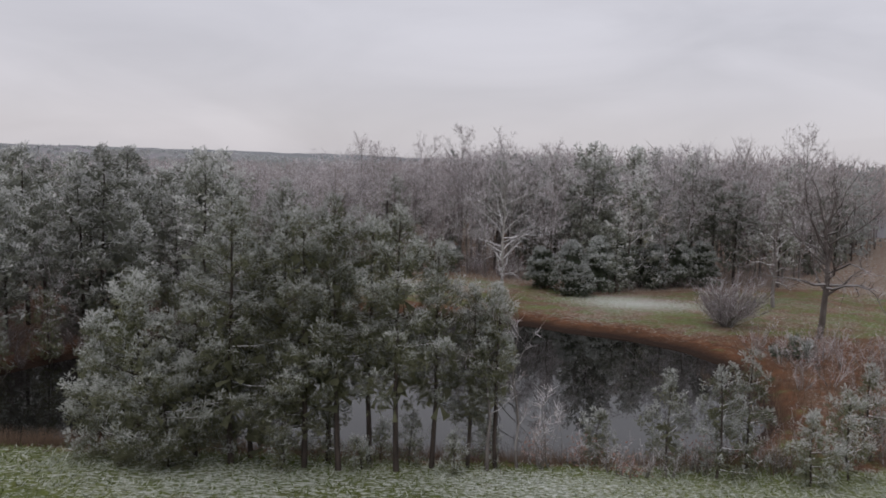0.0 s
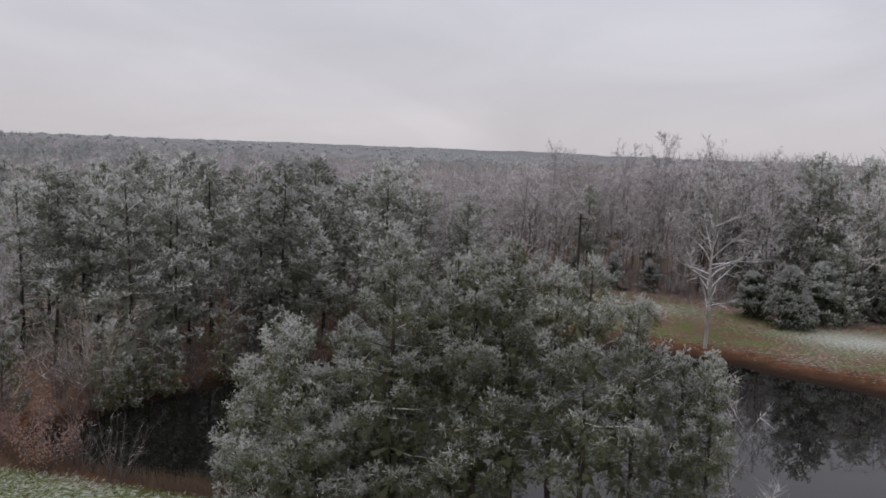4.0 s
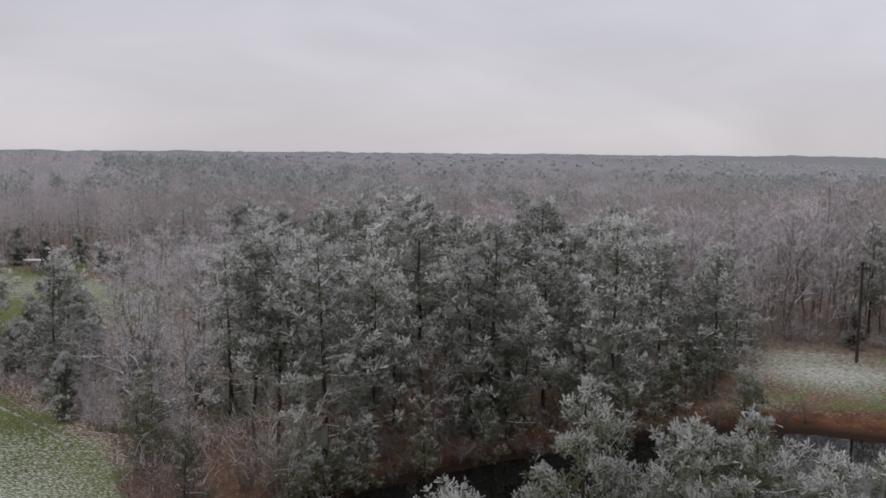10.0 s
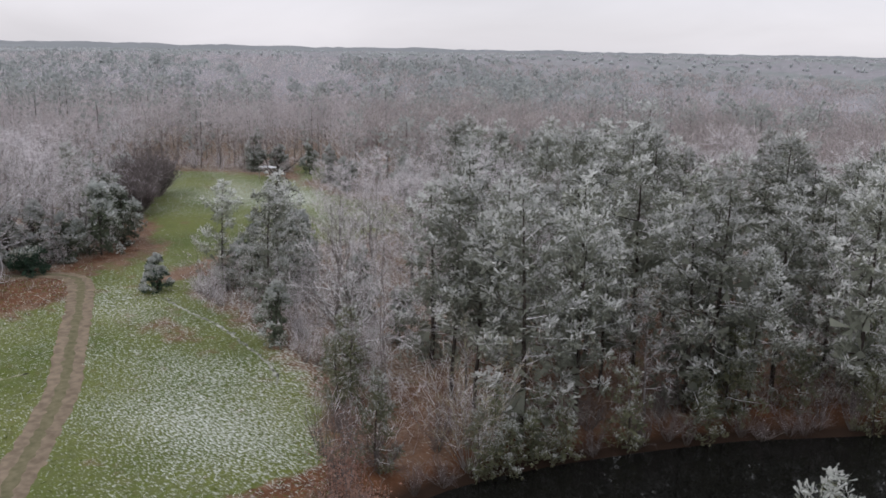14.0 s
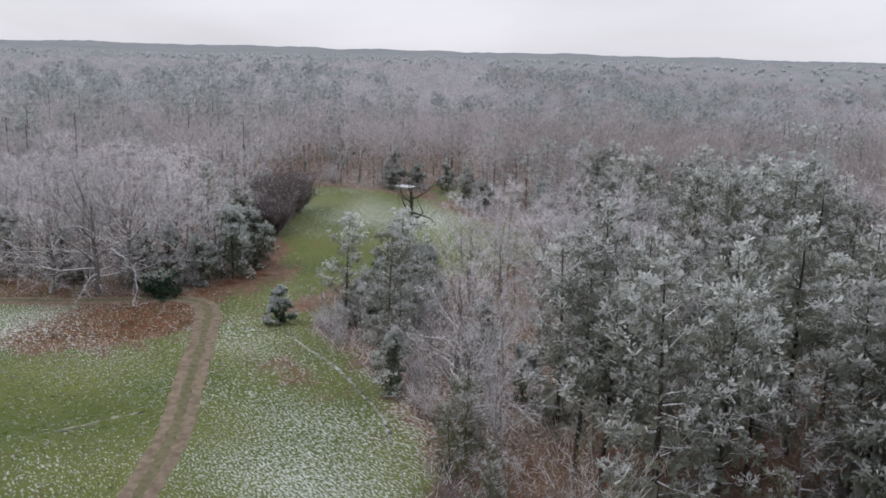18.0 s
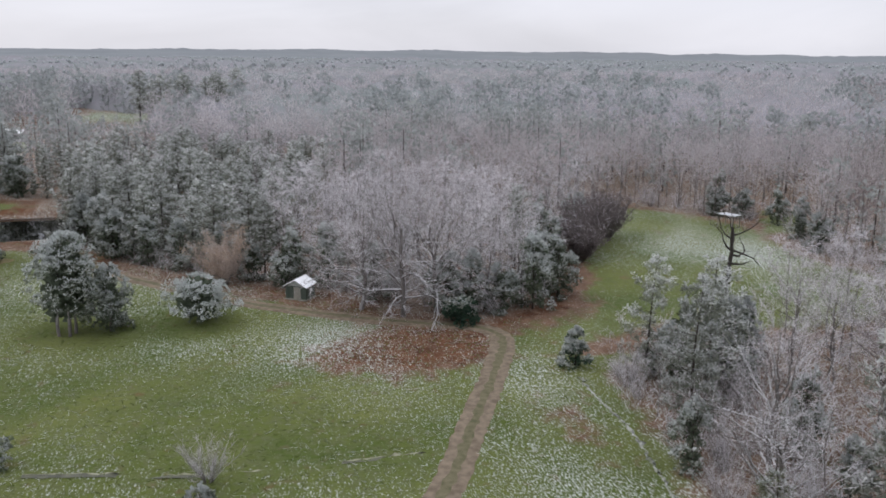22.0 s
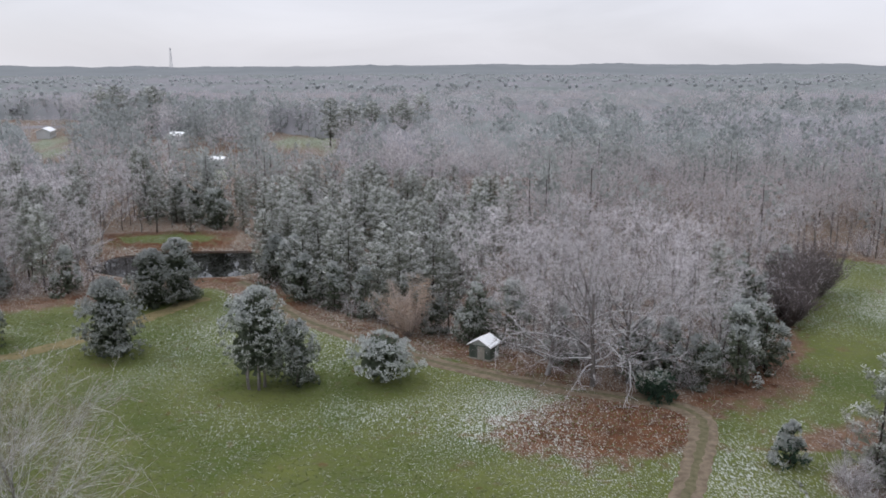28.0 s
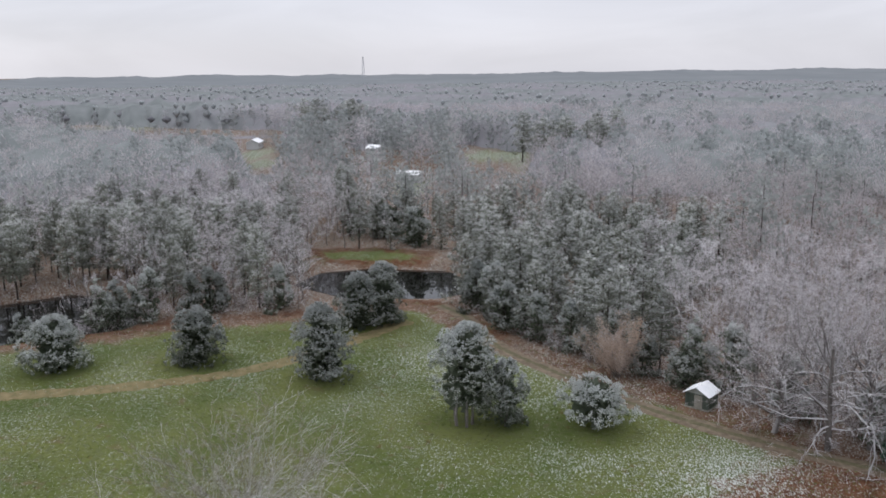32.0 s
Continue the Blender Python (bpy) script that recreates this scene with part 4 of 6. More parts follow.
for k_ in range(9):
    z0_, z1_ = tz_ * k_ / 9, tz_ * (k_ + 1) / 9
    w0_, w1_ = np.interp([z0_, z1_], [0, tz_ * 0.5, tz_], [4.5, 2.6, 1.0])
    g_ = Geo()
    for q in range(4):
        c_, s_ = ((1, 1), (1, -1), (-1, -1), (-1, 1))[q], ((1, -1), (-1, -1), (-1, 1), (1, 1))[q]
        tube(g_, [(c_[0] * w0_, c_[1] * w0_, z0_), (s_[0] * w1_, s_[1] * w1_, z1_)], [0.16, 0.16], 3)
        tube(g_, [(c_[0] * w1_, c_[1] * w1_, z1_), (s_[0] * w1_, s_[1] * w1_, z1_)], [0.14, 0.14], 3)
    part("brace", g_.mesh("brace", [M_STEEL]), tower)

az_ = radians(69.0)
wx_, wy_ = -20 - math.sin(az_) * 3300, 34 + math.cos(az_) * 3300
tank = thing("water_tank", (wx_, wy_, 0), "distant white water tower rising over the woods", "water tower", s=0.6)
g_ = Geo()
tube(g_, [(0, 0, 30), (0, 0, 31.5), (0, 0, 35), (0, 0, 37.5), (0, 0, 38.3)], [2, 8, 10, 7.5, 1.0], 16)
part("bowl", g_.mesh("bowl", [M_HOUSE], True), tank)
g_ = Geo()
tube(g_, [(0, 0, -1), (0, 0, 31)], [2.0, 2.0], 10)
part("stem", g_.mesh("stem", [M_HOUSE], True), tank)

# ---- trees and shrubs standing by themselves ----
def plant(name, parts, crown_name, mats_w, mats_c, at, label, category, group="", rz=0.0, s=1.0):
    wood, crown = parts
    t = thing(name, (at[0], at[1], ground_at(*at[:2])), label, category, group, "", rz, s)
    wn_2 = "branch_frame" if "shrub" in name or "thicket" in name else "trunk"
    part(wn_2, wood.mesh(wn_2, mats_w, True), t)
    part(crown_name, crown.mesh(crown_name, mats_c, True), t)
    return t


PINE_M = [M_NEEDLE, M_FROST, M_DUST]
# the clump of pines on the near bank: place, height, crown base, crown radius, tint of shape
FRONT = [(-18.6, 50.6, 11.6, 0.03, 4.2, 3), (-15.6, 52.0, 11.8, 0.06, 3.8, 4), (-13.0, 50.6, 15.5, 0.2, 3.6, 5), (-10.2, 51.4, 14.6, 0.05, 3.6, 6), (-8.6, 50.4, 15.0, 0.16, 3.4, 7),
         (-6.4, 50.0, 15.4, 0.27, 3.4, 8), (-4.8, 51.6, 14.4, 0.3, 2.9, 9), (-3.0, 50.2, 14.8, 0.26, 3.1, 10), (-1.0, 51.2, 13.0, 0.28, 2.7, 11), (1.2, 51.6, 11.2, 0.26, 2.1, 12),
         (-12.2, 52.2, 12.6, 0.1, 3.4, 13), (-21.2, 51.8, 8.8, 0.02, 3.1, 14), (3.0, 51.6, 11.6, 0.36, 1.9, 15), (-7.4, 52.2, 14.2, 0.3, 3.2, 16), (-16.6, 49.6, 7.2, 0.02, 3.2, 17)]
for x_, y_, h_, cb_, cr_, sd_ in FRONT:
    plant("pine_tree", pine_parts(sd_, h_ * (1.07 if h_ > 12 else 1.0), cb_, cr_, 50, 17.0, 0.27, 8, 0.2, 7, frost=0.2 if cb_ < 0.1 else 0.1, full=0.42 if cb_ > 0.25 else 0.8, core=0.5), "crown", [M_PBARK], PINE_M, (x_, y_),
          "pine with frosted needle sprays on the pond's near bank" if cb_ > 0.2 else "bushy pine with snow-dusted needles down to the grass", "pine tree", "pines on the near bank")
# low growth at their feet
for k_, (x_, y_, h_, r_) in enumerate(((-9.8, 49.6, 2.6, 1.1), (-7.2, 51.4, 3.2, 1.2), (-5.2, 50.4, 2.0, 0.9), (-2.2, 51.8, 3.4, 1.2), (0.4, 50.2, 2.4, 1.0), (2.4, 52.2, 3.0, 1.1), (-4.0, 52.6, 2.6, 1.0))):
    plant("young_pine", pine_parts(95 + k_, h_, 0.03, r_, 20, 12.0, 0.24, 7, 0.22, 5, frost=0.2), "crown", [M_PBARK], PINE_M, (x_, y_), "low young pine white with frost at the feet of tall ones", "pine tree", "young pines on the bank")
# thin leafless saplings among them
for k_, (x_, y_, h_) in enumerate(((2.6, 50.8, 11.0), (4.4, 52.0, 9.5), (6.5, 52.6, 5.0))):
    plant("bare_sapling", bare_parts(60 + k_, h_, h_ * 0.28, 0.3, 9, 3, 7, 0.9, 0.03, 4, 0.12), "twig_crown", [M_BARK], [M_TWIG, M_FTWIG], (x_, y_), "thin leafless sapling with frosted twigs by the pond", "tree", "saplings by the pond")

# shrubs and young pines on the right of the near bank
for k_, (x_, y_, h_, r_) in enumerate(((9.6, 54.0, 3.6, 1.3), (13.4, 52.0, 6.2, 1.9), (16.2, 51.0, 6.8, 2.2), (18.8, 53.0, 7.6, 2.2), (24.5, 51.5, 5.6, 1.8), (21.5, 50.0, 4.4, 1.7), (28.0, 57.0, 6.5, 2.0))):
    plant("young_pine", pine_parts(80 + k_, h_, 0.05, r_, 26, 12.0, 0.28, 7, 0.22, 5, frost=0.2), "crown", [M_PBARK], PINE_M, (x_, y_), "young pine with frosted needles in the bankside brush", "pine tree", "young pines on the bank")
for k_ in range(26):
    x_, y_ = 5.5 + k_ * 1.15 + rng.normal() * 0.8, 52.6 + rng.normal() * 1.3 + max(0, k_ - 16) * 0.7
    h_ = 1.6 + 1.6 * rng.random() + (1.6 if k_ > 14 else 0)
    plant("bare_shrub", shrub_parts(120 + k_, h_, h_ * 0.5, 9, 16, 0.55, 0.022, 1 if k_ % 3 == 0 else 0, 0.35), "twig_crown", [M_BARK], [M_RTWIG, M_FTWIG, M_REDLEAF], (x_, y_),
          "leafless reddish shrub on the pond's bank", "shrub", "bankside shrubs")
for k_ in range(44):
    x_, y_ = 27 + rng.random() * 22, 53 + rng.random() * 40
    if x_ < 31 and y_ > 60:
        x_ += 5
    h_ = 2.5 + 2.5 * rng.random()
    plant("bare_shrub", shrub_parts(160 + k_, h_, h_ * 0.55, 10, 18, 0.7, 0.025, 1 if k_ % 4 == 0 else 0, 0.5), "twig_crown", [M_BARK], [M_RTWIG, M_FTWIG, M_REDLEAF], (x_, y_),
          "tangled leafless shrub on the leaf-strewn bank", "shrub", "bankside shrubs")
# left end of the near bank: red-leaved and bare shrubs
for k_, (x_, y_, h_, lf_) in enumerate(((-36.8, 54.0, 5.2, 3), (-31.4, 53.8, 5.4, 0), (-45.5, 58.6, 3.6, 3), (-43.0, 57.5, 3.4, 3), (-40.2, 55.6, 4.4, 3), (-47.5, 60.0, 4.0, 1), (-36.5, 57.2, 4.2, 0), (-49.5, 61.5, 4.4, 1), (-51.5, 62.0, 4.2, 0), (-38.0, 57.8, 3.2, 1))):
    plant("red_leaved_shrub" if lf_ > 1 else "bare_shrub", shrub_parts(200 + k_, h_, h_ * 0.5, 14, 24, 0.6, 0.02, lf_, 0.1), "twig_crown", [M_OBARK], [M_DTWIG, M_FTWIG, M_REDLEAF], (x_, y_),
          "shrub that keeps dry reddish leaves at the pond's corner" if lf_ > 1 else "leafless shrub at the pond's corner", "shrub", "shrubs at the pond's corner")

# beyond the pond: sycamore, broad bare tree, hollies, round shrubs
plant("sycamore_tree", bare_parts(31, 20.0, 7.0, 0.25, 30, 8, 10, 0.9, 0.028, 6, 0.1, True, 0.8, 0.28, 0.2, 0.44), "twig_crown", [M_PALE], [M_TWIG, M_FTWIG], (6.3, 110.5), "pale leafless sycamore with white snowy limbs by the pond", "tree")
plant("oak_tree", bare_parts(32, 22, 10.0, 0.36, 22, 9, 8, 0.9, 0.026, 8, 0.08, False, 0.5, 0.42, 0.34, 0.46), "twig_crown", [M_OBARK], [M_TWIG, M_FTWIG], (42.0, 98.5), "broad leafless tree with twisted snow-lined limbs", "tree")
plant("oak_tree", bare_parts(33, 19, 7.5, 0.3, 16, 6, 8, 1.1, 0.035, 6, 0.1, False, 0.6, 0.3, 0.36, 0.42), "twig_crown", [M_BARK], [M_RTWIG, M_FTWIG], (45.0, 121.0), "leafless oak with frosted limbs behind the pond", "tree")
for k_, (x_, y_, h_, r_, sn_) in enumerate(((17.5, 127, 8.0, 3.2, 0.55), (22.0, 131, 8.5, 3.0, 0.5), (26.5, 136, 9.0, 3.0, 0.12), (31.0, 137, 7.5, 3.4, 0.5), (36.0, 140, 8.5, 3.6, 0.55), (40.5, 141, 7.5, 3.2, 0.5), (13.5, 132, 6.5, 2.8, 0.4))):
    plant("holly_tree", bushy_parts(230 + k_, h_, r_, 800, 8, 0.32, sn_ + 0.36, 1.15, 0.16), "crown", [M_BARK], [M_LEAF, M_SLEAF, M_DUST], (x_, y_), "dark holly with snow on its outer leaves" if sn_ > 0.2 else "dark green holly with little snow", "tree", "hollies beyond the pond")
plant("round_shrub", shrub_parts(240, 5.0, 4.6, 90, 46, 0.9, 0.045, 0, 0.35), "twig_crown", [M_BARK], [M_TWIG, M_FTWIG, M_REDLEAF], (33.5, 104.8), "wide rounded leafless shrub on the far bank", "shrub", s=1.32)
plant("snowy_bush", bushy_parts(241, 3.0, 1.9, 90, 8, 0.35, 0.75, 0.6, 0.06, 0.02), "crown", [M_BARK], [M_LEAF, M_SLEAF, M_DUST], (35.0, 87.5), "small rounded bush covered in snow", "bush")

# tall trees that stand over the northern woods
for k_, (x_, y_, h_, sp_2) in enumerate(((-18, 158, 23.6, 5.0), (-15, 161, 22.8, 4.2), (-5, 160, 24.0, 4.6), (1.5, 158, 26.6, 4.2), (8.5, 160, 25.0, 5.6), (18, 163, 23.4, 4.8), (60, 150, 27.0, 6.5), (52, 158, 24.5, 5.0))):
    plant("tall_bare_tree", bare_parts(330 + k_, h_, sp_2, 0.42, 22, 7, 12, 0.9, 0.04, 5, 0.1, True, 0.45, 0.16, 0.14, 0.34), "twig_crown", [M_BARK], [M_TWIG, M_FTWIG], (x_, y_), "very tall leafless tree with a narrow rounded top over the woods", "tree", "tall bare trees beyond the pond", k_ * 1.1)

# lawn trees
LT = [("holly_tree", (-129.0, -41.1), 8.0, 4.6, 0.5, "round dark evergreen with a snowy crown on the lawn"), ("holly_tree", (-134.1, -22.5), 8.6, 3.9, 0.42, "upright dark evergreen dusted with snow on the lawn"),
      ("cedar_tree", (-131.1, -3.2), 11.0, 4.3, 0.62, "tall frosted evergreen with a pale crown on the lawn"), ("holly_tree", (-152.1, -3.9), 9.8, 3.6, 0.42, "dense snow-dusted evergreen, one of a pair"),
      ("holly_tree", (-156.5, -0.9), 10.6, 3.6, 0.38, "dense dark evergreen, the taller of a pair"), ("holly_tree", (-119.8, 17.9), 12.6, 4.9, 0.42, "big multi-stemmed evergreen with a snowy top on the lawn"),
      ("holly_tree", (-118.9, 22.6), 8.6, 2.6, 0.36, "slender evergreen beside a bigger one"), ("magnolia_tree", (-120.3, 32.6), 6.2, 4.2, 0.85, "low spreading magnolia loaded with snow")]
for k_, (nm_, at_2, h_, r_, sn_, lb_) in enumerate(LT):
    n_cl = 1250 if r_ > 3 else 650
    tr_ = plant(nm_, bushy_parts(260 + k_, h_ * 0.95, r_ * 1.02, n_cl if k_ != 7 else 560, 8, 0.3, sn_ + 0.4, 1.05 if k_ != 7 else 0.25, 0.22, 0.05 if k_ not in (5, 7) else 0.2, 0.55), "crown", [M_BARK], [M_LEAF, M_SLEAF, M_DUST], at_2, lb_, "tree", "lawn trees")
    if k_ == 5:
        for j_, (dx, dy) in enumerate(((1.6, -0.9), (0.9, 0.8), (1.9, 0.3), (0.4, -1.2))):
            g_ = Geo()
            tube(g_, [(dx, dy, -0.2), (dx * 1.05, dy * 1.1, 1.4), (dx * 0.8, dy * 0.8, 4.2)], [0.2, 0.16, 0.1], 6)
            part("stem", g_.mesh("stem", [M_BARK], True), tr_, "pale bare stem")

# small conifer at the end of the wood, dark bush at the bend, dark round thicket
plant("small_conifer", bushy_parts(281, 4.2, 2.1, 260, 8, 0.34, 0.95, 1.6, 0.1, 0.02, 0.3), "crown", [M_PBARK], [M_DARKLEAF, M_SLEAF, M_DUST], (-97.2, 72.2), "small dark conifer loaded with snow beside the track", "tree")
plant("dark_bush", bushy_parts(282, 3.6, 2.4, 260, 8, 0.36, 0.16, 0.5, 0.08, 0.02), "crown", [M_BARK], [M_DARKLEAF, M_SLEAF, M_DUST], (-113.4, 63.6), "dark green rounded bush at the bend of the track", "bush")
for k_, (x_, y_, h_, r_) in enumerate(((-144, 92, 8.5, 5.0), (-149, 96, 9.5, 5.0), (-139, 90, 6.5, 3.6), (-155, 102, 9.0, 5.0))):
    plant("thicket", shrub_parts(290 + k_, h_, r_, 130, 60, 0.9, 0.075, 0, 0.07), "twig_crown", [M_OBARK], [M_DTWIG, M_FTWIG, M_REDLEAF], (x_, y_), "dark rounded leafless thicket at the corner of the wood", "shrub", "thicket")

# old oaks by the shed, with drooping snowy limbs
for k_, (x_, y_, h_, sp_2) in enumerate(((-117.6, 57.5, 17.5, 8.2), (-118.6, 62.0, 17.0, 7.6), (-121.5, 52.5, 13.0, 6.0))):
    plant("oak_tree", bare_parts(300 + k_, h_ + 0.5, sp_2 * 1.4, 0.12, 34, 12, 14, 0.9, 0.028, 7, -0.015, False, 0.65, 0.36, 0.24, 0.4), "twig_crown", [M_BARK], [M_TWIG, M_FTWIG], (x_, y_), "old sprawling leafless oak with snowy drooping limbs by the shed", "tree", "oaks by the shed")
plant("beech_tree", shrub_parts(310, 7.4, 4.4, 36, 26, 0.9, 0.03, 14, 0.3), "dry_leaves", [M_BARK], [M_TWIG, M_FTWIG, M_BEECH], (-136.8, 35.6), "young beech holding pale orange-brown dry leaves", "tree", s=1.15)
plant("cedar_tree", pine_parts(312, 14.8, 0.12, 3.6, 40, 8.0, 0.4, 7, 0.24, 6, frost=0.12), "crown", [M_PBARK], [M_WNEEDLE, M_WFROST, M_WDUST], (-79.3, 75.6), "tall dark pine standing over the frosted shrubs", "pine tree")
for x_, y_, h_, sd_ in ((-61.5, 72.5, 12.0, 313), (-70.0, 78.0, 14.8, 315)):
    plant("bare_tree", bare_parts(sd_, h_, 6.8, 0.16, 24, 9, 9, 0.9, 0.026, 6, 0.05, False, 0.5, 0.3, 0.2, 0.46), "twig_crown", [M_BARK], [M_TWIG, M_FTWIG], (x_, y_), "spreading leafless tree with frosted limbs near the pond", "tree", "spreading bare trees")
plant("bare_tree", shrub_parts(317, 10.5, 4.6, 26, 44, 1.3, 0.03, 0, 0.4), "twig_crown", [M_BARK], [M_YTWIG, M_FTWIG, M_REDLEAF], (-43.6, 68.6), "many-stemmed leafless tree with olive twigs over the pond", "tree")
plant("dead_tree", bare_parts(311, 15.5, 4.6, 0.5, 8, 3, 3, 0.8, 0.035, 7, 0.12, False, 0.3, 0.42, 0.36, 0.5), "twig_crown", [M_POLE], [M_TWIG, M_FTWIG], (-117.5, 102.5), "dead dark snag standing alone in the field", "tree")
# crown in the foreground of the last part
plant("oak_tree", bare_parts(326, 18.4, 10.8, 0.3, 64, 14, 30, 0.8, 0.015, 5, 0.0, False, 0.3, 0.14, 0.14, 0.3), "twig_crown", [M_BARK], [M_YTWIG, M_FTWIG], (-77.0, 8.6), "broad leafless tree with a frosted dome of twigs on the lawn", "tree")
plant("bare_shrub", shrub_parts(321, 4.2, 3.6, 38, 34, 0.8, 0.022, 0, 0.5), "twig_crown", [M_BARK], [M_RTWIG, M_FTWIG, M_REDLEAF], (-80.0, 34.4), "leafless shrub beside the ditch", "shrub")
plant("snowy_bush", bushy_parts(322, 1.3, 1.1, 60, 8, 0.36, 0.7, 0.8, 0.06, 0.02), "crown", [M_BARK], [M_LEAF, M_SLEAF, M_DUST], (-76.2, 33.8), "small evergreen bush covered in snow by the ditch", "bush")
plant("snowy_bush", bushy_parts(323, 2.2, 1.6, 60, 8, 0.36, 0.7, 0.8, 0.06, 0.02), "crown", [M_BARK], [M_LEAF, M_SLEAF, M_DUST], (-86.3, 17.6), "evergreen bush covered in snow on the lawn", "bush")

# ---- evergreens and shrubs along the edges of the woods ----
CV = [bushy_parts(600 + k, h, r, 330, 7, 0.42, sn, fl, 0.14, 0.02, 0.4) for k, (h, r, sn, fl) in enumerate(((8.0, 2.7, 0.9, 1.35), (9.5, 3.0, 0.84, 1.3), (7.0, 3.0, 0.92, 1.0), (10.5, 3.2, 0.8, 1.4)))]
CV = [(w.mesh("trunk", [M_PBARK], True), c.mesh("crown", [M_LEAF, M_SLEAF, M_DUST], True)) for w, c in CV]
# pond side: shade under the wood put in as dark twigs and little frost
CD = [pine_parts(640 + k, h, 0.04, r, 28, 6.0, 0.4, 6, 0.28, 4, frost=fr, full=0.95, core=0.6) for k, (h, r, fr) in enumerate(((8.0, 2.7, -0.04), (9.5, 3.0, -0.15), (7.0, 3.0, 0.0), (10.5, 3.2, -0.1)))]
CD = [(w.mesh("trunk", [M_PBARK], True), c.mesh("crown", [M_NEEDLE, M_FROST, M_DUST], True)) for w, c in CD]
SD_ = [shrub_parts(650 + k, h, r, st, 26, 1.0, 0.03, 0, 0.06) for k, (h, r, st) in enumerate(((4.5, 2.6, 22), (6.0, 3.0, 26), (3.4, 2.4, 18), (7.0, 2.8, 24)))]
SD_ = [(w.mesh("branch_frame", [M_OBARK], True), c.mesh("twig_crown", [M_DTWIG, M_FTWIG])) for w, c in SD_]
SV = [shrub_parts(620 + k, h, r, st, 26, 1.0, 0.04, 0, 0.72) for k, (h, r, st) in enumerate(((4.5, 2.6, 22), (6.0, 3.0, 26), (3.4, 2.4, 18), (7.0, 2.8, 24)))]
SV = [(w.mesh("branch_frame", [M_BARK], True), c.mesh("twig_crown", [M_TWIG, M_FTWIG])) for w, c in SV]
re_ = np.random.default_rng(77)


def along(line, gap, inset):
    """Places along a line of the plan, set in to its right-hand side."""
    out = []
    for (xa, ya), (xb, yb) in zip(line[:-1], line[1:]):
        n = max(1, int(round(math.hypot(xb - xa, yb - ya) / gap)))
        nx_, ny_ = (yb - ya), -(xb - xa)
        ln = math.hypot(nx_, ny_)
        for i in range(n):
            u = (i + re_.random()) / n
            d = inset * re_.uniform(0.2, 1.0)
            out.append((xa + (xb - xa) * u + nx_ / ln * d, ya + (yb - ya) * u + ny_ / ln * d))
    return out


# wet: pond-side growth, coloured darker for the shade beneath the trees
def fringe(line, gap, inset, ever, size=1.0, wet=False):
    for x_, y_ in along(line, gap, inset):
        if inside(x_, y_, GAP) or np.hypot(x_ + 128, y_ - 45.4) < 3.6 or np.hypot(x_ + 136.0, y_ - 34.6) < 5.0:
            continue
        z_, k, s_ = ground_at(x_, y_), int(re_.integers(4)), size * re_.uniform(0.7, 1.15)
        if re_.random() < ever:
            t = thing("pine_sapling" if wet else "cedar_tree", (x_, y_, z_), "dark young pine with boughs hanging over the water" if wet else "snow-dusted cedar at the edge of the wood", "tree", "young pines along the water" if wet else "cedars along the wood", "", re_.uniform(0, 6.28), s_)
            tk, cw = (CD if wet else CV)[k]
            part("trunk", tk, t), part("crown", cw, t)
        else:
            t = thing("dark_shrub" if wet else "frosted_shrub", (x_, y_, z_), "tall dark leafless shrub leaning over the pond" if wet else "tall leafless shrub white with frost at the wood's edge", "shrub", "shrubs along the wood", "", re_.uniform(0, 6.28), s_)
            bf, tc = (SD_ if wet else SV)[k]
            part("branch_frame", bf, t), part("twig_crown", tc, t)


fringe([(-101, 90), (-98, 80), (-94, 74), (-86, 73), (-75, 72), (-66, 69)][::-1], 2.6, 5.0, 0.08, 0.75)
fringe([(-78, 74), (-70, 71.5), (-62, 69)][::-1], 1.5, 11.0, 0.08, 0.62)
fringe([(-66, 69), (-61, 67.5), (-53, 62.5), (-47, 60.5)][::-1], 2.2, 5.0, 0.4, 0.7, True)
fringe([(-101, 90), (-98, 80), (-94, 75), (-84, 74), (-72, 73)][::-1], 3.2, 12.0, 0.16, 0.95)
fringe([(-46, 61), (-43.5, 67), (-41, 74)][::-1], 3.0, 3.5, 0.2, 0.7, True)
fringe([(-41, 74), (-37, 82), (-31, 92), (-25, 102), (-22, 112)][::-1], 2.6, 3.5, 0.6, 0.8, True)
fringe([(-43.5, 63), (-41.5, 71), (-36.5, 82), (-32.5, 88.5), (-27.5, 95), (-21.5, 103.5), (-12, 109.8)][::-1], 1.9, 1.4, 0.45, 0.6, True)
fringe([(-22, 112), (-24, 128), (-22, 143)][::-1], 3.2, 5.0, 0.6, 0.9, True)
fringe([(-22, 146), (-4, 150), (10, 140)][::-1], 3.4, 4.0, 0.5, 0.8)
fringe([(-170, 3), (-168, 8), (-151, 20), (-142, 29), (-134, 40), (-131, 46)][::-1], 3.2, 5.0, 0.7, 0.95)
fringe([(-126, 51), (-119, 56), (-114, 66), (-119, 77), (-139, 87), (-160, 101)][::-1], 3.2, 5.0, 0.35, 0.95)
fringe([(-186, 118), (-172, 128), (-160, 134), (-137, 130), (-122, 133), (-106, 125)][::-1], 3.6, 5.0, 0.4, 0.8)
fringe([(-222, -28), (-219, -12), (-198, -4), (-182, -3)][::-1], 3.0, 5.0, 0.85, 1.1)
fringe([(-140, -58), (-147, -43), (-155, -36), (-159, -22), (-166, -8), (-171, 0)][::-1], 3.0, 5.0, 0.6, 0.95)

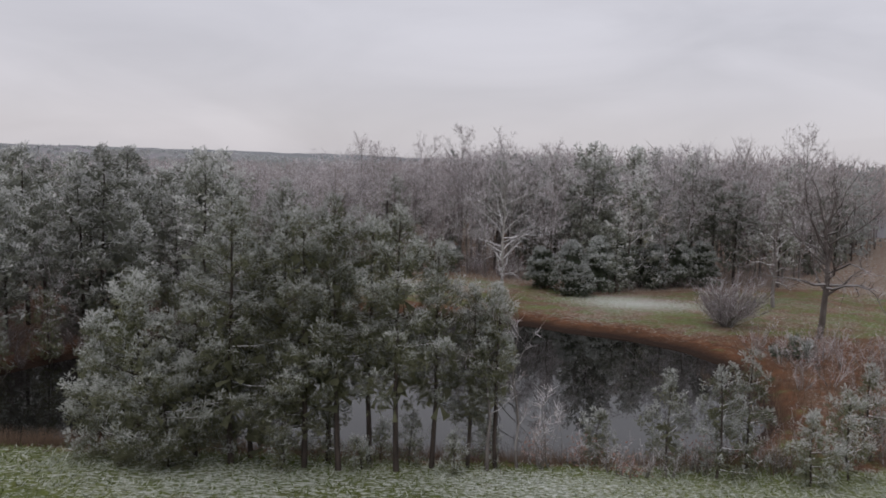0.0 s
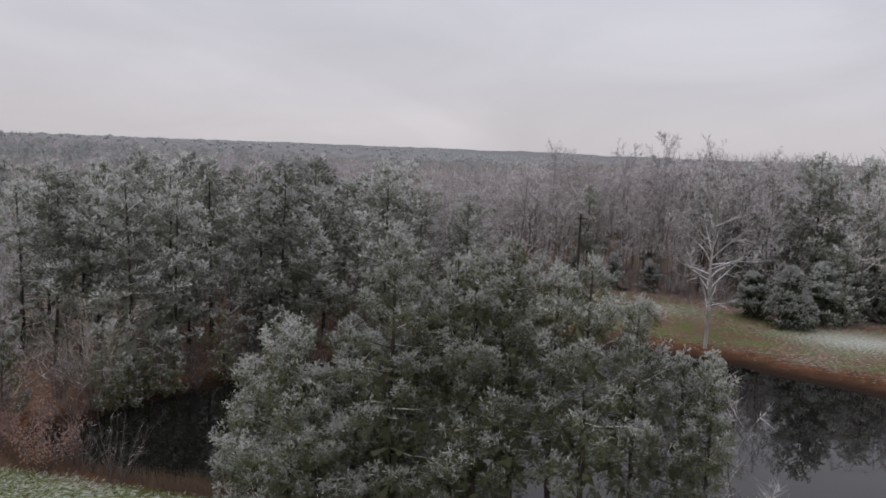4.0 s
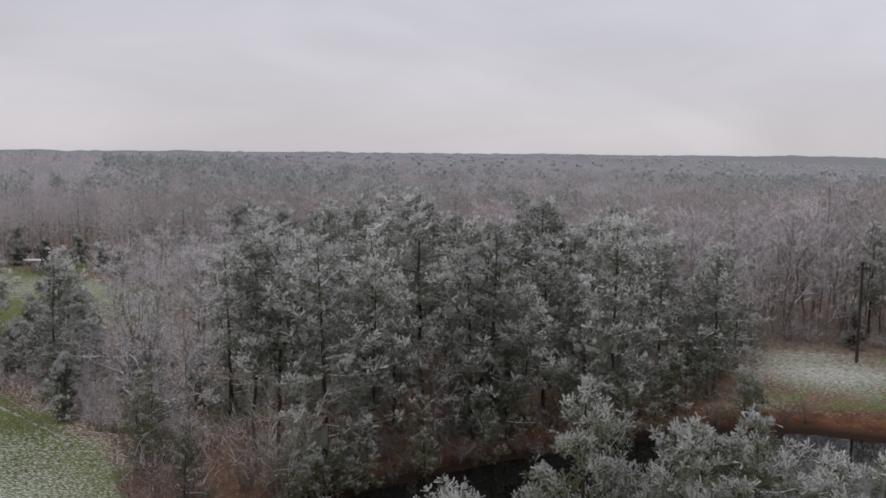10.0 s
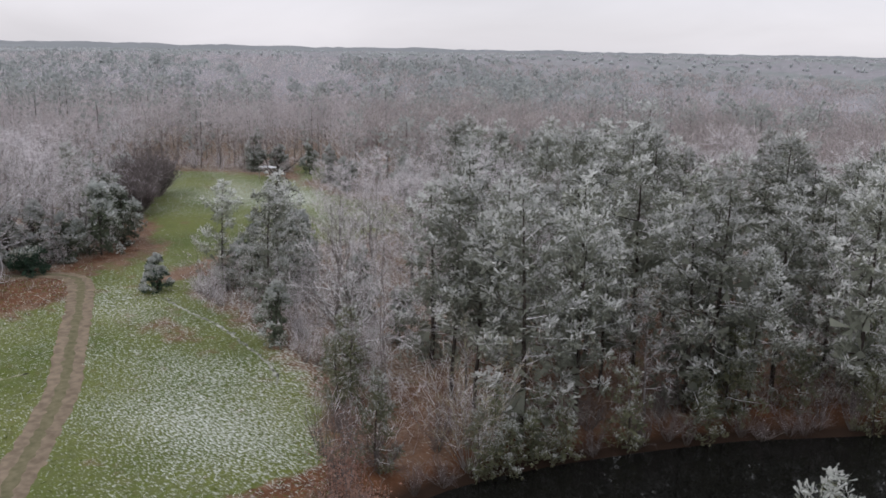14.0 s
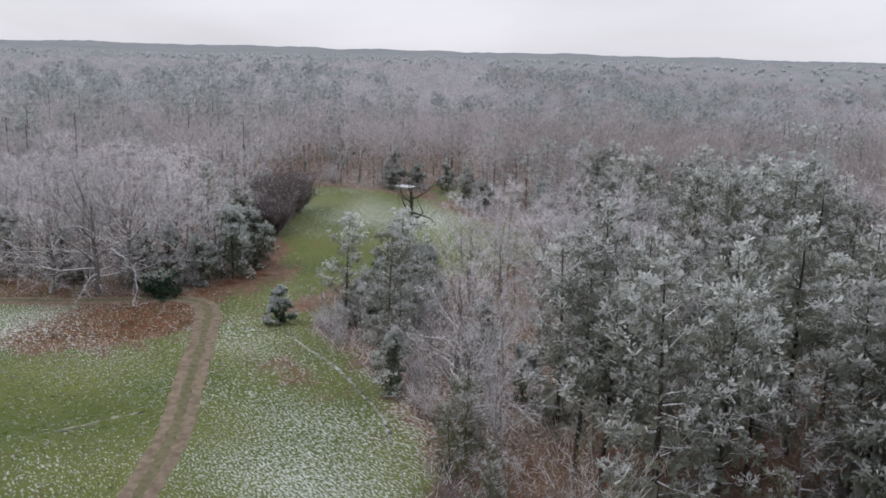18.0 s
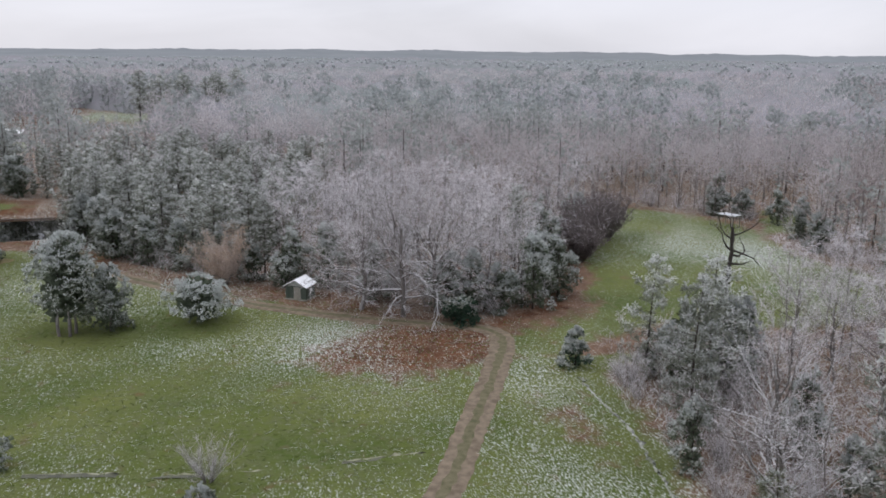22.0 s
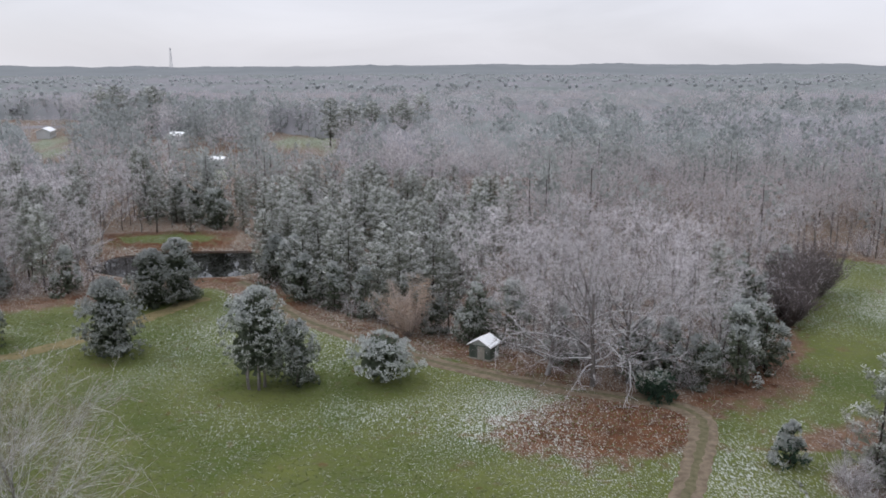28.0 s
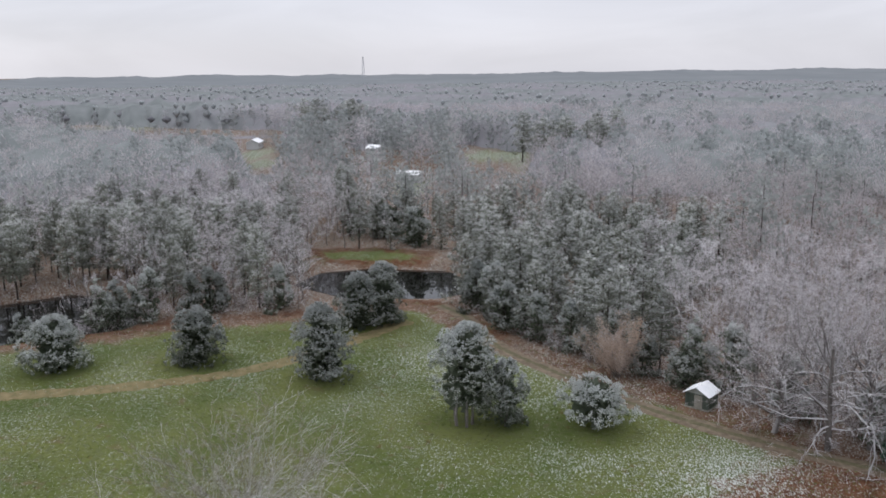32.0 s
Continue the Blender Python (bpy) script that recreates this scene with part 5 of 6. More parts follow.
for x_, y_, k, s_ in ((-117.5, 74.5, 1, 1.05), (-121.5, 79.5, 3, 0.95), (-117.0, 70.0, 2, 0.9), (-126.0, 55.0, 0, 0.95), (-131.5, 49.5, 1, 1.0), (-134.5, 45.5, 3, 0.9)):
    t = thing("cedar_tree", (x_, y_, ground_at(x_, y_)), "plump cedar white with frost beside the old oaks", "tree", "cedars along the wood", "", k * 1.3, s_)
    part("trunk", CV[k][0], t), part("crown", CV[k][1], t)

# ---- the woods ----
MIDDLE = (-20.0, 40.0)


def fbm(x, y, s, seed):
    out = np.zeros(len(x))
    for k, (f, a) in enumerate(((1, 1.0), (2.1, 0.5), (4.3, 0.25))):
        out += a * np.sin(x * f / s + seed * 1.7 + 2 * np.sin(y * f / s * 0.8 + seed + k)) * np.cos(y * f / s * 1.1 + seed * 2.3 + k)
    return out


def scatter(step, lo, hi, seed):
    """Jittered places in the woods between two distances from the middle of the plan."""
    r = np.random.default_rng(seed)
    k = int(hi / step) + 1
    X, Y = np.meshgrid(np.arange(-k, k + 1) * step, np.arange(-k, k + 1) * step)
    x = (X + r.uniform(-0.42, 0.42, X.shape) * step).ravel() + MIDDLE[0]
    y = (Y + r.uniform(-0.42, 0.42, X.shape) * step).ravel() + MIDDLE[1]
    d = np.hypot(x - MIDDLE[0], y - MIDDLE[1])
    az = np.degrees(np.arctan2(-(x - MIDDLE[0]), y - MIDDLE[1]))
    keep = (d >= lo) & (d < hi) & (az > -36) & (az < 138)
    x, y, d = x[keep], y[keep], d[keep]
    s = np.where((np.abs(x + 60) < 200) & (np.abs(y - 30) < 200), signed(x, y, OPEN), 99)
    ok = s > 1.2
    for poly in FIELDS + [POND2, INLET, GAP]:
        ok &= ~inside(x, y, poly)
    ok &= (np.hypot(x + 67.5, y - 75.8) > 8.0) & (np.hypot(x + 61.0, y - 71.5) > 4.5) & (np.hypot(x + 43.6, y - 67.6) > 5.0)
    ok &= (np.hypot(x + 128, y - 45.4) > 4.5) & (np.hypot(x + 119, y - 59) > 6.5) & (np.hypot(x + 136.0, y - 34.6) > 4.5)
    return x[ok], y[ok], d[ok], s[ok]


def pineness(x, y):
    """Where pines stand rather than bare broadleaf trees."""
    p = 0.22 + 0.36 * fbm(x, y, 62.0, 3) + 0.12 * fbm(x, y, 23.0, 5)
    d = np.hypot(x, y)
    p = np.where((x < -240) & (y > -60), p - 0.12, p)
    p = np.where(d > 700, 0.45 + 0.4 * fbm(x, y, 300.0, 9), p)
    w1 = (x > -76) & (x < -15) & (y > 60) & (y < 132)
    p = np.where(w1, np.interp(x, [-72, -60, -50, -40], [0.35, 0.55, 0.8, 0.9]), p)
    p = np.where((x > -105) & (x <= -66) & (y > 65) & (y < 90), 0.26, p)
    p = np.where((x > -62) & (x <= -38) & (y > 58) & (y < 74), 0.35, p)
    p = np.where((x > -60) & (x < 130) & (y >= 128) & (y < 330), np.where(x > 8, 0.28, 0.12), p)
    p = np.where(inside(x, y, [(-118, 140), (-96, 178), (-72, 150), (-66, 128), (-100, 118)]), 0.92, p)
    p = np.where(inside(x, y, PLANTED), 0.94, p)
    p = np.where((x > -190) & (x < -110) & (y > 42) & (y < 140) & ~inside(x, y, PLANTED), 0.03, p)
    p = np.where((x > -215) & (x < -135) & (y < -15), np.where((y < -46) & (x > -185), 0.8, 0.3), p)
    p = np.where((x > -420) & (x < -340) & (np.abs(y + 35) < 60), 0.7, p)
    return p


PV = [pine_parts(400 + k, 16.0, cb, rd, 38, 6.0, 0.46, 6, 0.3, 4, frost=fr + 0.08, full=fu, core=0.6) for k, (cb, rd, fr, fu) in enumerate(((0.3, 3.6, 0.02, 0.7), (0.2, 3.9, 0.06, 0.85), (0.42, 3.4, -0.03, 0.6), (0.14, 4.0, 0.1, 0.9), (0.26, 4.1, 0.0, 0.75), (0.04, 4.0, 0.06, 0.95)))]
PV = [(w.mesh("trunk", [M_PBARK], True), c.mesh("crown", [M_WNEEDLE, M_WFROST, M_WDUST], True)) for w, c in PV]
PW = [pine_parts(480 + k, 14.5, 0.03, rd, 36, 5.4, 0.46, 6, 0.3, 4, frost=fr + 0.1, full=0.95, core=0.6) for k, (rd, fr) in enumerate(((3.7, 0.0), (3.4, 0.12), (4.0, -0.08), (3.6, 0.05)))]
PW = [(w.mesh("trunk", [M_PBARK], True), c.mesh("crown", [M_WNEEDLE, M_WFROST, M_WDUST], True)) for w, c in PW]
BV = []
for k, (sp_2, st_, mt_) in enumerate(((5.0, False, M_TWIG), (5.0, True, M_RTWIG), (4.6, False, M_RTWIG), (6.2, False, M_TWIG), (5.6, False, M_YTWIG), (4.8, True, M_RTWIG), (4.2, True, M_TWIG), (4.8, True, M_RTWIG), (3.8, True, M_TWIG))):
    w, c = bare_parts(430 + k, 15.0, sp_2, 0.24, 13, 6, 15, 0.9, 0.036, 4, 0.06, st_, 0.9 if k < 6 else 0.5, 0.11 if st_ else None, 0.14, 0.36 if st_ else 0.5)
    BV.append((w.mesh("trunk", [M_BARK], True), c.mesh("twig_crown", [mt_, M_FTWIG])))
x1, y1, d1, s1 = scatter(4.9, 20, 240, 11)
r1 = np.random.default_rng(12)
isp = r1.random(len(x1)) < pineness(x1, y1)
thin_ = ~(isp & (r1.random(len(x1)) < np.where(inside(x1, y1, PLANTED), 0.24, 0.2)))
x1, y1, d1, s1, isp = x1[thin_], y1[thin_], d1[thin_], s1[thin_], isp[thin_]
order = np.argsort(np.where((y1 > 130) & (x1 > -60), np.hypot(x1 - 5, y1 - 110), np.where(inside(x1, y1, PLANTED), np.hypot(x1 + 130, y1 - 20), np.where((x1 < -135) & (y1 < 0), np.hypot(x1 + 152, y1 + 26) + 20, np.hypot(x1 + 68, y1 - 52)))) + r1.normal(size=len(d1)) * 3)
count, single = [0, 0, 0, 0], np.zeros(len(x1), bool)
for i in order:
    k = int(isp[i])
    tall = y1[i] > 130 and x1[i] > -60 and not k
    young = bool(k and inside(x1[i], y1[i], PLANTED))
    q_ = 3 if young else 2 if tall else k
    if count[q_] >= (345, 240, 110, 190)[q_]:
        continue
    count[q_] += 1
    single[i] = True
    inW = inside(x1[i], y1[i], PLANTED)
    hs = (r1.uniform(0.68, 0.92) if inW else r1.uniform(0.72, 1.04)) if k else r1.uniform(0.72, 1.05)
    if k and -76 < x1[i] < -15 and 60 < y1[i] < 132:
        hs *= 1.22
    if y1[i] > 134 and x1[i] > -70:
        hs = (hs * (1.36 if x1[i] > 0 else 1.1)) if k else r1.uniform(0.86, 1.1) * float(np.interp(x1[i], [-45, -10, 30], [1.12, 1.3, 1.42]))
    for hx_, hy_ in ((-351, -51), (-300.5, -27)):
        ux_, uy_ = unit(np.array([-24.0 - hx_, 33.0 - hy_]))
        if abs(-(x1[i] - hx_) * uy_ + (y1[i] - hy_) * ux_) < 8 and (x1[i] - hx_) * ux_ + (y1[i] - hy_) * uy_ < 125:
            hs *= 0.62
    if not k and -106 < x1[i] < -74 and y1[i] < 93:
        hs *= 0.55
    if s1[i] < 4 and r1.random() < 0.6:
        hs *= 0.78
    v_ = int(r1.integers(6))
    if k and (s1[i] < 5 or inW):
        v_ = (5, 3, 5, 1)[int(r1.integers(4))]
    if not k and x1[i] > -74 and r1.random() < (0.8 if y1[i] > 124 else 0.75):
        v_ = 6 + v_ % 3
    wd = hs * r1.uniform(0.92, 1.2) * (1.24 if young else 1.0)
    if k:
        t_2 = thing("pine_tree", (x1[i], y1[i], ground_at(x1[i], y1[i])), "young plantation pine with a frosted crown" if young else "snow-dusted pine in the woods" if v_ != 5 else "bushy snow-dusted pine at the wood's edge", "pine tree", "pines of the plantation" if young else "woodland pines", "", r1.uniform(0, 6.28), (wd, wd, hs))
        tk, cw = PW[v_ % 4] if young else PV[v_]
        part("trunk", tk, t_2), part("crown", cw, t_2)
    else:
        t_2 = thing("tall_bare_tree" if tall else "bare_tree", (x1[i], y1[i], ground_at(x1[i], y1[i])), ("leafless woodland tree with frosted twigs", "leafless tree with reddish frosted twigs", "slender leafless tree with frosted twigs", "spreading leafless tree with snowy limbs",
                    "leafless tree with olive-brown twigs", "leafless tree with reddish frosted twigs", "tall leafless tree with less frosted twigs", "tall leafless tree with less frosted twigs", "slim leafless tree with less frosted twigs")[v_], "tree", "tall bare trees beyond the pond" if tall else "woodland bare trees", "", r1.uniform(0, 6.28), (wd, wd, hs))
        part("trunk", BV[v_][0], t_2), part("twig_crown", BV[v_][1], t_2)


# evergreens that stand round the far houses and pastures
rf2 = np.random.default_rng(91)
for cx_2, cy_2, n_2, sx_2, sy_2, hs_2 in ((-418, -92, 10, 13, 16, 1.15), (-352, 22, 11, 12, 12, 1.1), (-341, -22, 1, 0.5, 0.5, 0.62)):
    for _ in range(n_2):
        x_, y_, s_ = cx_2 + rf2.normal() * sx_2, cy_2 + rf2.normal() * sy_2, hs_2 * rf2.uniform(0.8, 1.1)
        t = thing("pine_tree", (x_, y_, ground_at(x_, y_)), "broad dark evergreen beside a distant pasture", "pine tree", "evergreens round the far pastures", "", rf2.uniform(0, 6.28), (s_ * 1.35, s_ * 1.35, s_))
        tk, cw = PV[(1, 3, 5, 4)[int(rf2.integers(4))]]
        part("trunk", tk, t), part("crown", cw, t)


def far_pine(seed, pads, per, size):
    """A pine farther off: pads of needle sprays round the trunk, white above and dark below."""
    r = np.random.default_rng(seed)
    g = Geo()
    tube(g, [(0, 0, -0.5), (0, 0, 14)], [0.2, 0.06], 3, 0)
    z = (np.arange(pads) + r.random(pads)) / pads * 0.86 + 0.12
    rad = 3.5 * np.sqrt(np.clip(1 - ((z - 0.4) / 0.62) ** 2, 0.03, 1)) * r.uniform(0.45, 0.95, pads)
    az = np.arange(pads) * 2.4 + r.normal(size=pads) * 0.4
    c = np.stack([np.cos(az) * rad, np.sin(az) * rad, z * 15.5], 1)
    k = pads * per
    v = r.uniform(-1, 1, k)
    p = np.repeat(c, per, 0) + r.normal(size=(k, 3)) * [0.75, 0.75, 0.1]
    p[:, 2] += v * 0.65
    way = unit(np.repeat(unit(c - [0, 0, 6.5]), per, 0) * 0.6 + r.normal(size=(k, 3)) * 0.6 + np.outer(v, [0, 0, 0.6]))
    ln = size * r.uniform(0.7, 1.3, k)
    white = v * 0.8 + np.repeat(r.normal(size=pads) * 0.3 + (z - 0.5) * 0.7, per) > 0.1
    slivers(g, p + way * ln[:, None] * 0.5, -way, ln, ln * 0.75, 1 + white.astype(int), r)
    return g.arrays()


def far_bare(seed, n, wd):
    """A leafless tree farther off: limbs up to a domed crown of twigs."""
    r = np.random.default_rng(seed)
    g = Geo()
    tube(g, [(0, 0, -0.5), (r.normal() * 0.4, r.normal() * 0.4, 9.5)], [0.13, 0.05], 3, 0)
    k = n // 9
    az = np.arange(k) * 2.4 + r.normal(size=k) * 0.4
    z0 = r.uniform(3.5, 8.5, k)
    end = np.stack([np.cos(az) * 4.0, np.sin(az) * 4.0, z0 * 0.75 + r.uniform(3.5, 7.5, k)], 1) * [[1, 1, 1]]
    st = np.stack([z0 * 0, z0 * 0, z0], 1)
    slivers(g, st, end - st, np.linalg.norm(end - st, axis=1), wd * 1.6, 1, r)
    m = n - k
    u = unit(r.normal(size=(m, 3)) + [0, 0, 0.55])
    rr = r.uniform(0.35, 1.0, m)[:, None] ** 0.5
    q = [0, 0, 8.6] + u * rr * [4.3, 4.3, 5.2]
    slivers(g, q, u * 0.6 + r.normal(size=(m, 3)) * 0.5 + [0, 0, 0.35], r.uniform(1.0, 2.2, m), wd * 1.35, 1 + (r.random(m) < 0.3 + 0.6 * rr[:, 0] * (u[:, 2] > -0.2)).astype(int), r)
    return g.arrays()


def blob_pine(seed, n):
    """A pine so far off that only the cushions of its crown show."""
    r = np.random.default_rng(seed)
    g = Geo()
    z = np.linspace(0.3, 0.92, n)
    rad = 2.7 * np.sqrt(np.clip(1 - ((z - 0.45) / 0.6) ** 2, 0.1, 1))
    p = np.stack([r.normal(size=n) * 0.6, r.normal(size=n) * 0.6, z * 15], 1)
    puffs(g, p, rad, r, 4.2 / n * 1.1, 1, 0)
    return g.arrays()


def blob_bare(seed, n, w):
    """A leafless crown far off: a loose dome with some twigs."""
    r = np.random.default_rng(seed)
    g = Geo()
    p = np.stack([r.normal(size=n) * 1.0, r.normal(size=n) * 1.0, np.linspace(6.0, 10.5, n)], 1)
    puffs(g, p, r.uniform(2.2, 3.2, n), r, 0.95, 1, 1)
    k = 8
    az = r.uniform(0, 6.28, k)
    q = np.stack([np.cos(az) * 1.8, np.sin(az) * 1.8, r.uniform(5, 11, k)], 1)
    slivers(g, q, np.stack([np.cos(az), np.sin(az), 1.2 + r.random(k)], 1), r.uniform(2, 4.5, k), w, 2, r)
    slivers(g, np.array([[0.0, 0, -0.5]]), np.array([[0.02, 0, 1.0]]), 11.0, 0.5, 0, r)
    return g.arrays()


def forest(name, kinds, x, y, which, hs, mats, label):
    """Many trees joined into one mesh."""
    r = np.random.default_rng(len(x))
    z = land(x, y)
    V, F, Mi, T, n = [], [], [], [], 0
    for k, (v, f, m) in enumerate(kinds):
        sel = np.where(which == k)[0]
        if not len(sel):
            continue
        a, s = r.uniform(0, 6.28, len(sel)), hs[sel]
        wd = s * r.uniform(0.9, 1.25, len(sel))
        c, sn = np.cos(a)[:, None], np.sin(a)[:, None]
        vx = (v[None, :, 0] * c - v[None, :, 1] * sn) * wd[:, None] + x[sel][:, None]
        vy = (v[None, :, 0] * sn + v[None, :, 1] * c) * wd[:, None] + y[sel][:, None]
        vz = v[None, :, 2] * s[:, None] + z[sel][:, None]
        V.append(np.stack([vx, vy, vz], -1).reshape(-1, 3))
        F.append((f[None] + (np.arange(len(sel)) * len(v))[:, None, None] + n).reshape(-1, 3))
        Mi.append(np.tile(m, len(sel)))
        T.append(np.repeat(r.random(len(sel)), len(v)))
        n += len(sel) * len(v)
    me = tri_mesh(name, np.concatenate(V), np.concatenate(F), np.concatenate(Mi), mats, True)
    me.attributes.new("tint", "FLOAT", "POINT").data.foreach_set("value", np.concatenate(T).astype(np.float32))
    ob = new(name, me)
    return tagged(ob, label, "woods", "", "stuff")


def headroom(x, y):
    """Height of growth on the near side of the far pastures, where it stays low."""
    out = np.full(np.shape(x), 60.0)
    dx_, dy_ = x + 24.0, y - 33.0
    d_ = np.hypot(dx_, dy_)
    for poly in FIELDS[:3]:
        for g_2 in np.arange(4.0, 140.0, 8.0):
            hit = inside(x + dx_ / d_ * (g_2 + 14), y + dy_ / d_ * (g_2 + 14), poly)
            out = np.where(hit, np.minimum(out, np.maximum(4.5, 33.0 * (g_2 + 34) / (d_ + g_2 + 34))), out)
    return out


HOUSES = ((-388, -115), (-351, -51), (-300.5, -27))


def split_forest(x, y, pine, pk, bk, seed, tag_p, tag_b, grow=1.0, mp=None, mb=None):
    r = np.random.default_rng(seed)
    hs = np.where(pine, r.uniform(0.78, 1.12, len(x)), r.uniform(0.75, 1.1, len(x))) * grow
    hs = np.where(inside(x, y, PLANTED), hs * 0.82, hs)
    hs = np.where(pine & (grow > 1.01), hs * 0.84, hs)
    hs = np.where((y > 140) & (x > 0) & (y < 330) & pine, hs * 1.22, hs)
    hs = np.where((y > 140) & (x > -70) & (y < 330) & ~pine, hs * np.interp(x, [-45, -10, 30], [1.15, 1.35, 1.5]), hs)
    w = r.integers(0, len(pk), len(x))
    for hx_, hy_ in HOUSES:
        ux_, uy_ = unit(np.array([-24.0 - hx_, 33.0 - hy_]))
        al, la = (x - hx_) * ux_ + (y - hy_) * uy_, np.abs(-(x - hx_) * uy_ + (y - hy_) * ux_)
        hs = np.where((al > -4) & (al < 75) & (la < 9), hs * np.clip(0.3 + al / 110, 0.3, 1), hs)
    hs = np.minimum(hs, headroom(x, y) / 15.0)
    north = (y - 40 > 0.8 * np.abs(x + 20)) & (y < 620)
    dim = [M_BARK, M_TWIG, M_RTWIG]
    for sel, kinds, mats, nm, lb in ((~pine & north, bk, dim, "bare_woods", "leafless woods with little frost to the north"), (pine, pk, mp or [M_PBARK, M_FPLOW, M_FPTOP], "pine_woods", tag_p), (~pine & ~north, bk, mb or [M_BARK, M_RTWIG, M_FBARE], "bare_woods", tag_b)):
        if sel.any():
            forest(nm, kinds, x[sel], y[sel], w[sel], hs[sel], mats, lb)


rest = ~single
FP = [far_pine(500 + k, 24, 8, 0.95) for k in range(5)]
FB = [far_bare(510 + k, 110, 0.085) for k in range(5)]
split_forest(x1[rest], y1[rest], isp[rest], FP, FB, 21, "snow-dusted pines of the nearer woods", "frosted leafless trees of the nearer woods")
x2, y2, d2, s2 = scatter(7.4, 240, 520, 13)
p2 = np.random.default_rng(14).random(len(x2)) < pineness(x2, y2)
FP2 = [far_pine(520 + k, 14, 6, 1.35) for k in range(4)]
FB2 = [far_bare(530 + k, 66, 0.16) for k in range(4)]
# trunks take pale crown colours too, with the haze painted in
split_forest(x2, y2, p2, FP2, FB2, 22, "snow-dusted pine woods farther off in haze-pale colours", "frosted leafless woods farther off in haze-pale colours", 1.0, [M_MPLOW, M_MPLOW, M_MPTOP], [M_CBARE, M_MBARE, M_FBARE])
x3, y3, d3, s3 = scatter(13.5, 520, 1500, 15)
far_ok = headroom(x3, y3) > 12
x3, y3 = x3[far_ok], y3[far_ok]
p3 = np.random.default_rng(16).random(len(x3)) < pineness(x3, y3)
FP3 = [blob_pine(540 + k, 3) for k in range(3)]
FB3 = [blob_bare(550 + k, 1, 0.4) for k in range(3)]
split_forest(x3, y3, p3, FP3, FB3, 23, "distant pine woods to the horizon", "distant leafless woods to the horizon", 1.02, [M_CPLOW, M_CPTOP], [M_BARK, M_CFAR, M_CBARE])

# distant canopy, a rolling sheet of treetops that lightens dark gaps as haze would
ca, cr = np.radians(np.linspace(-40, 142, 230)), np.concatenate([np.linspace(260, 900, 46), np.linspace(915, 2000, 50), np.linspace(2030, 3600, 30)])
CA, CR = np.meshgrid(ca, cr, indexing="ij")
cx_, cy_ = MIDDLE[0] - np.sin(CA) * CR, MIDDLE[1] + np.cos(CA) * CR
rc = np.random.default_rng(31)
cz_ = rise(cx_, cy_) + np.interp(CR, [260, 330, 500, 1200], [8.0, 10.2, 10.6, 11.6]) + rc.normal(size=CA.shape) * 1.5 + np.clip((CR - 1500) / 1500, 0, 1) * 5 * np.sin(CA * 61 + CR / 170) * np.sin(CA * 23 + 2) + np.clip((CR - 1500) / 2000, 0, 1) * (3 + 5 * np.sin(CA * 7 + 1) * np.sin(CA * 3))
cz_[:, 0] -= 8
cz_ = np.minimum(cz_, rise(cx_, cy_) + headroom(cx_, cy_) - 4.5)
for poly in FIELDS:
    cz_ = np.where(signed(cx_, cy_, poly) < 9, rise(cx_, cy_) - 3, cz_)
for hx_, hy_ in HOUSES:
    cz_ = np.where(np.hypot(cx_ - hx_, cy_ - hy_) < 45, rise(cx_, cy_) - 3, cz_)
kk, ll = np.meshgrid(np.arange(len(ca) - 1), np.arange(len(cr) - 1), indexing="ij")
aa = (kk * len(cr) + ll).ravel()
cf = np.concatenate([np.stack([aa, aa + len(cr), aa + len(cr) + 1], 1), np.stack([aa, aa + len(cr) + 1, aa + 1], 1)])
# blue-grey haze of distance is mixed into the treetop colours
M_CANOPY, n_, l_, p_ = material("distant_treetops", 1.0, 0, 0)
l_.new(mix(n_, l_, noise_fac(n_, l_, 0.009, 5, 0.42, 0.58), mix(n_, l_, noise_fac(n_, l_, 0.12, 4, 0.3, 0.7), (0.15, 0.163, 0.162), (0.225, 0.236, 0.236)), mix(n_, l_, noise_fac(n_, l_, 0.12, 4, 0.3, 0.7), (0.2, 0.194, 0.208), (0.245, 0.237, 0.252))), p_.inputs["Base Color"])
# past 1450 m the sheet takes the ridge material with its haze glow
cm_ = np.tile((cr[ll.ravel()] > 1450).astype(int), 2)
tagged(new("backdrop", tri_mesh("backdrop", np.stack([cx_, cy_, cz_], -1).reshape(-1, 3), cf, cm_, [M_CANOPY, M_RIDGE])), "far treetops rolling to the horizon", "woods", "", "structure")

# ---- undergrowth along the wood edges, reeds, grass ----
ug = Geo()
ru = np.random.default_rng(41)
ux, uy, ud, us = scatter(2.0, 20, 190, 17)
sel = (us < 30) & (ru.random(len(us)) < np.where(us < 8, 1.0, 0.6))
ux, uy = ux[sel], uy[sel]
uz = land(ux, uy)
k_ = 22
P_ = np.repeat(np.stack([ux, uy, uz], 1), k_, 0) + ru.normal(size=(len(ux) * k_, 3)) * [0.8, 0.8, 0.0]
hh_ = np.repeat(ru.uniform(0.5, 1.5, len(ux)), k_)
P_[:, 2] += ru.random(len(P_)) * hh_ * 1.2
# by the pond darker twigs carry the shade below the wood
slivers(ug, P_, ru.normal(size=P_.shape) * [0.75, 0.75, 0.3] + [0, 0, 0.8], ru.uniform(0.7, 2.0, len(P_)) * hh_, 0.055, np.where((P_[:, 0] > -48) & (P_[:, 1] > 58), ru.choice([3, 3, 0], len(P_)), ru.choice([0, 1, 1, 2], len(P_))), ru)
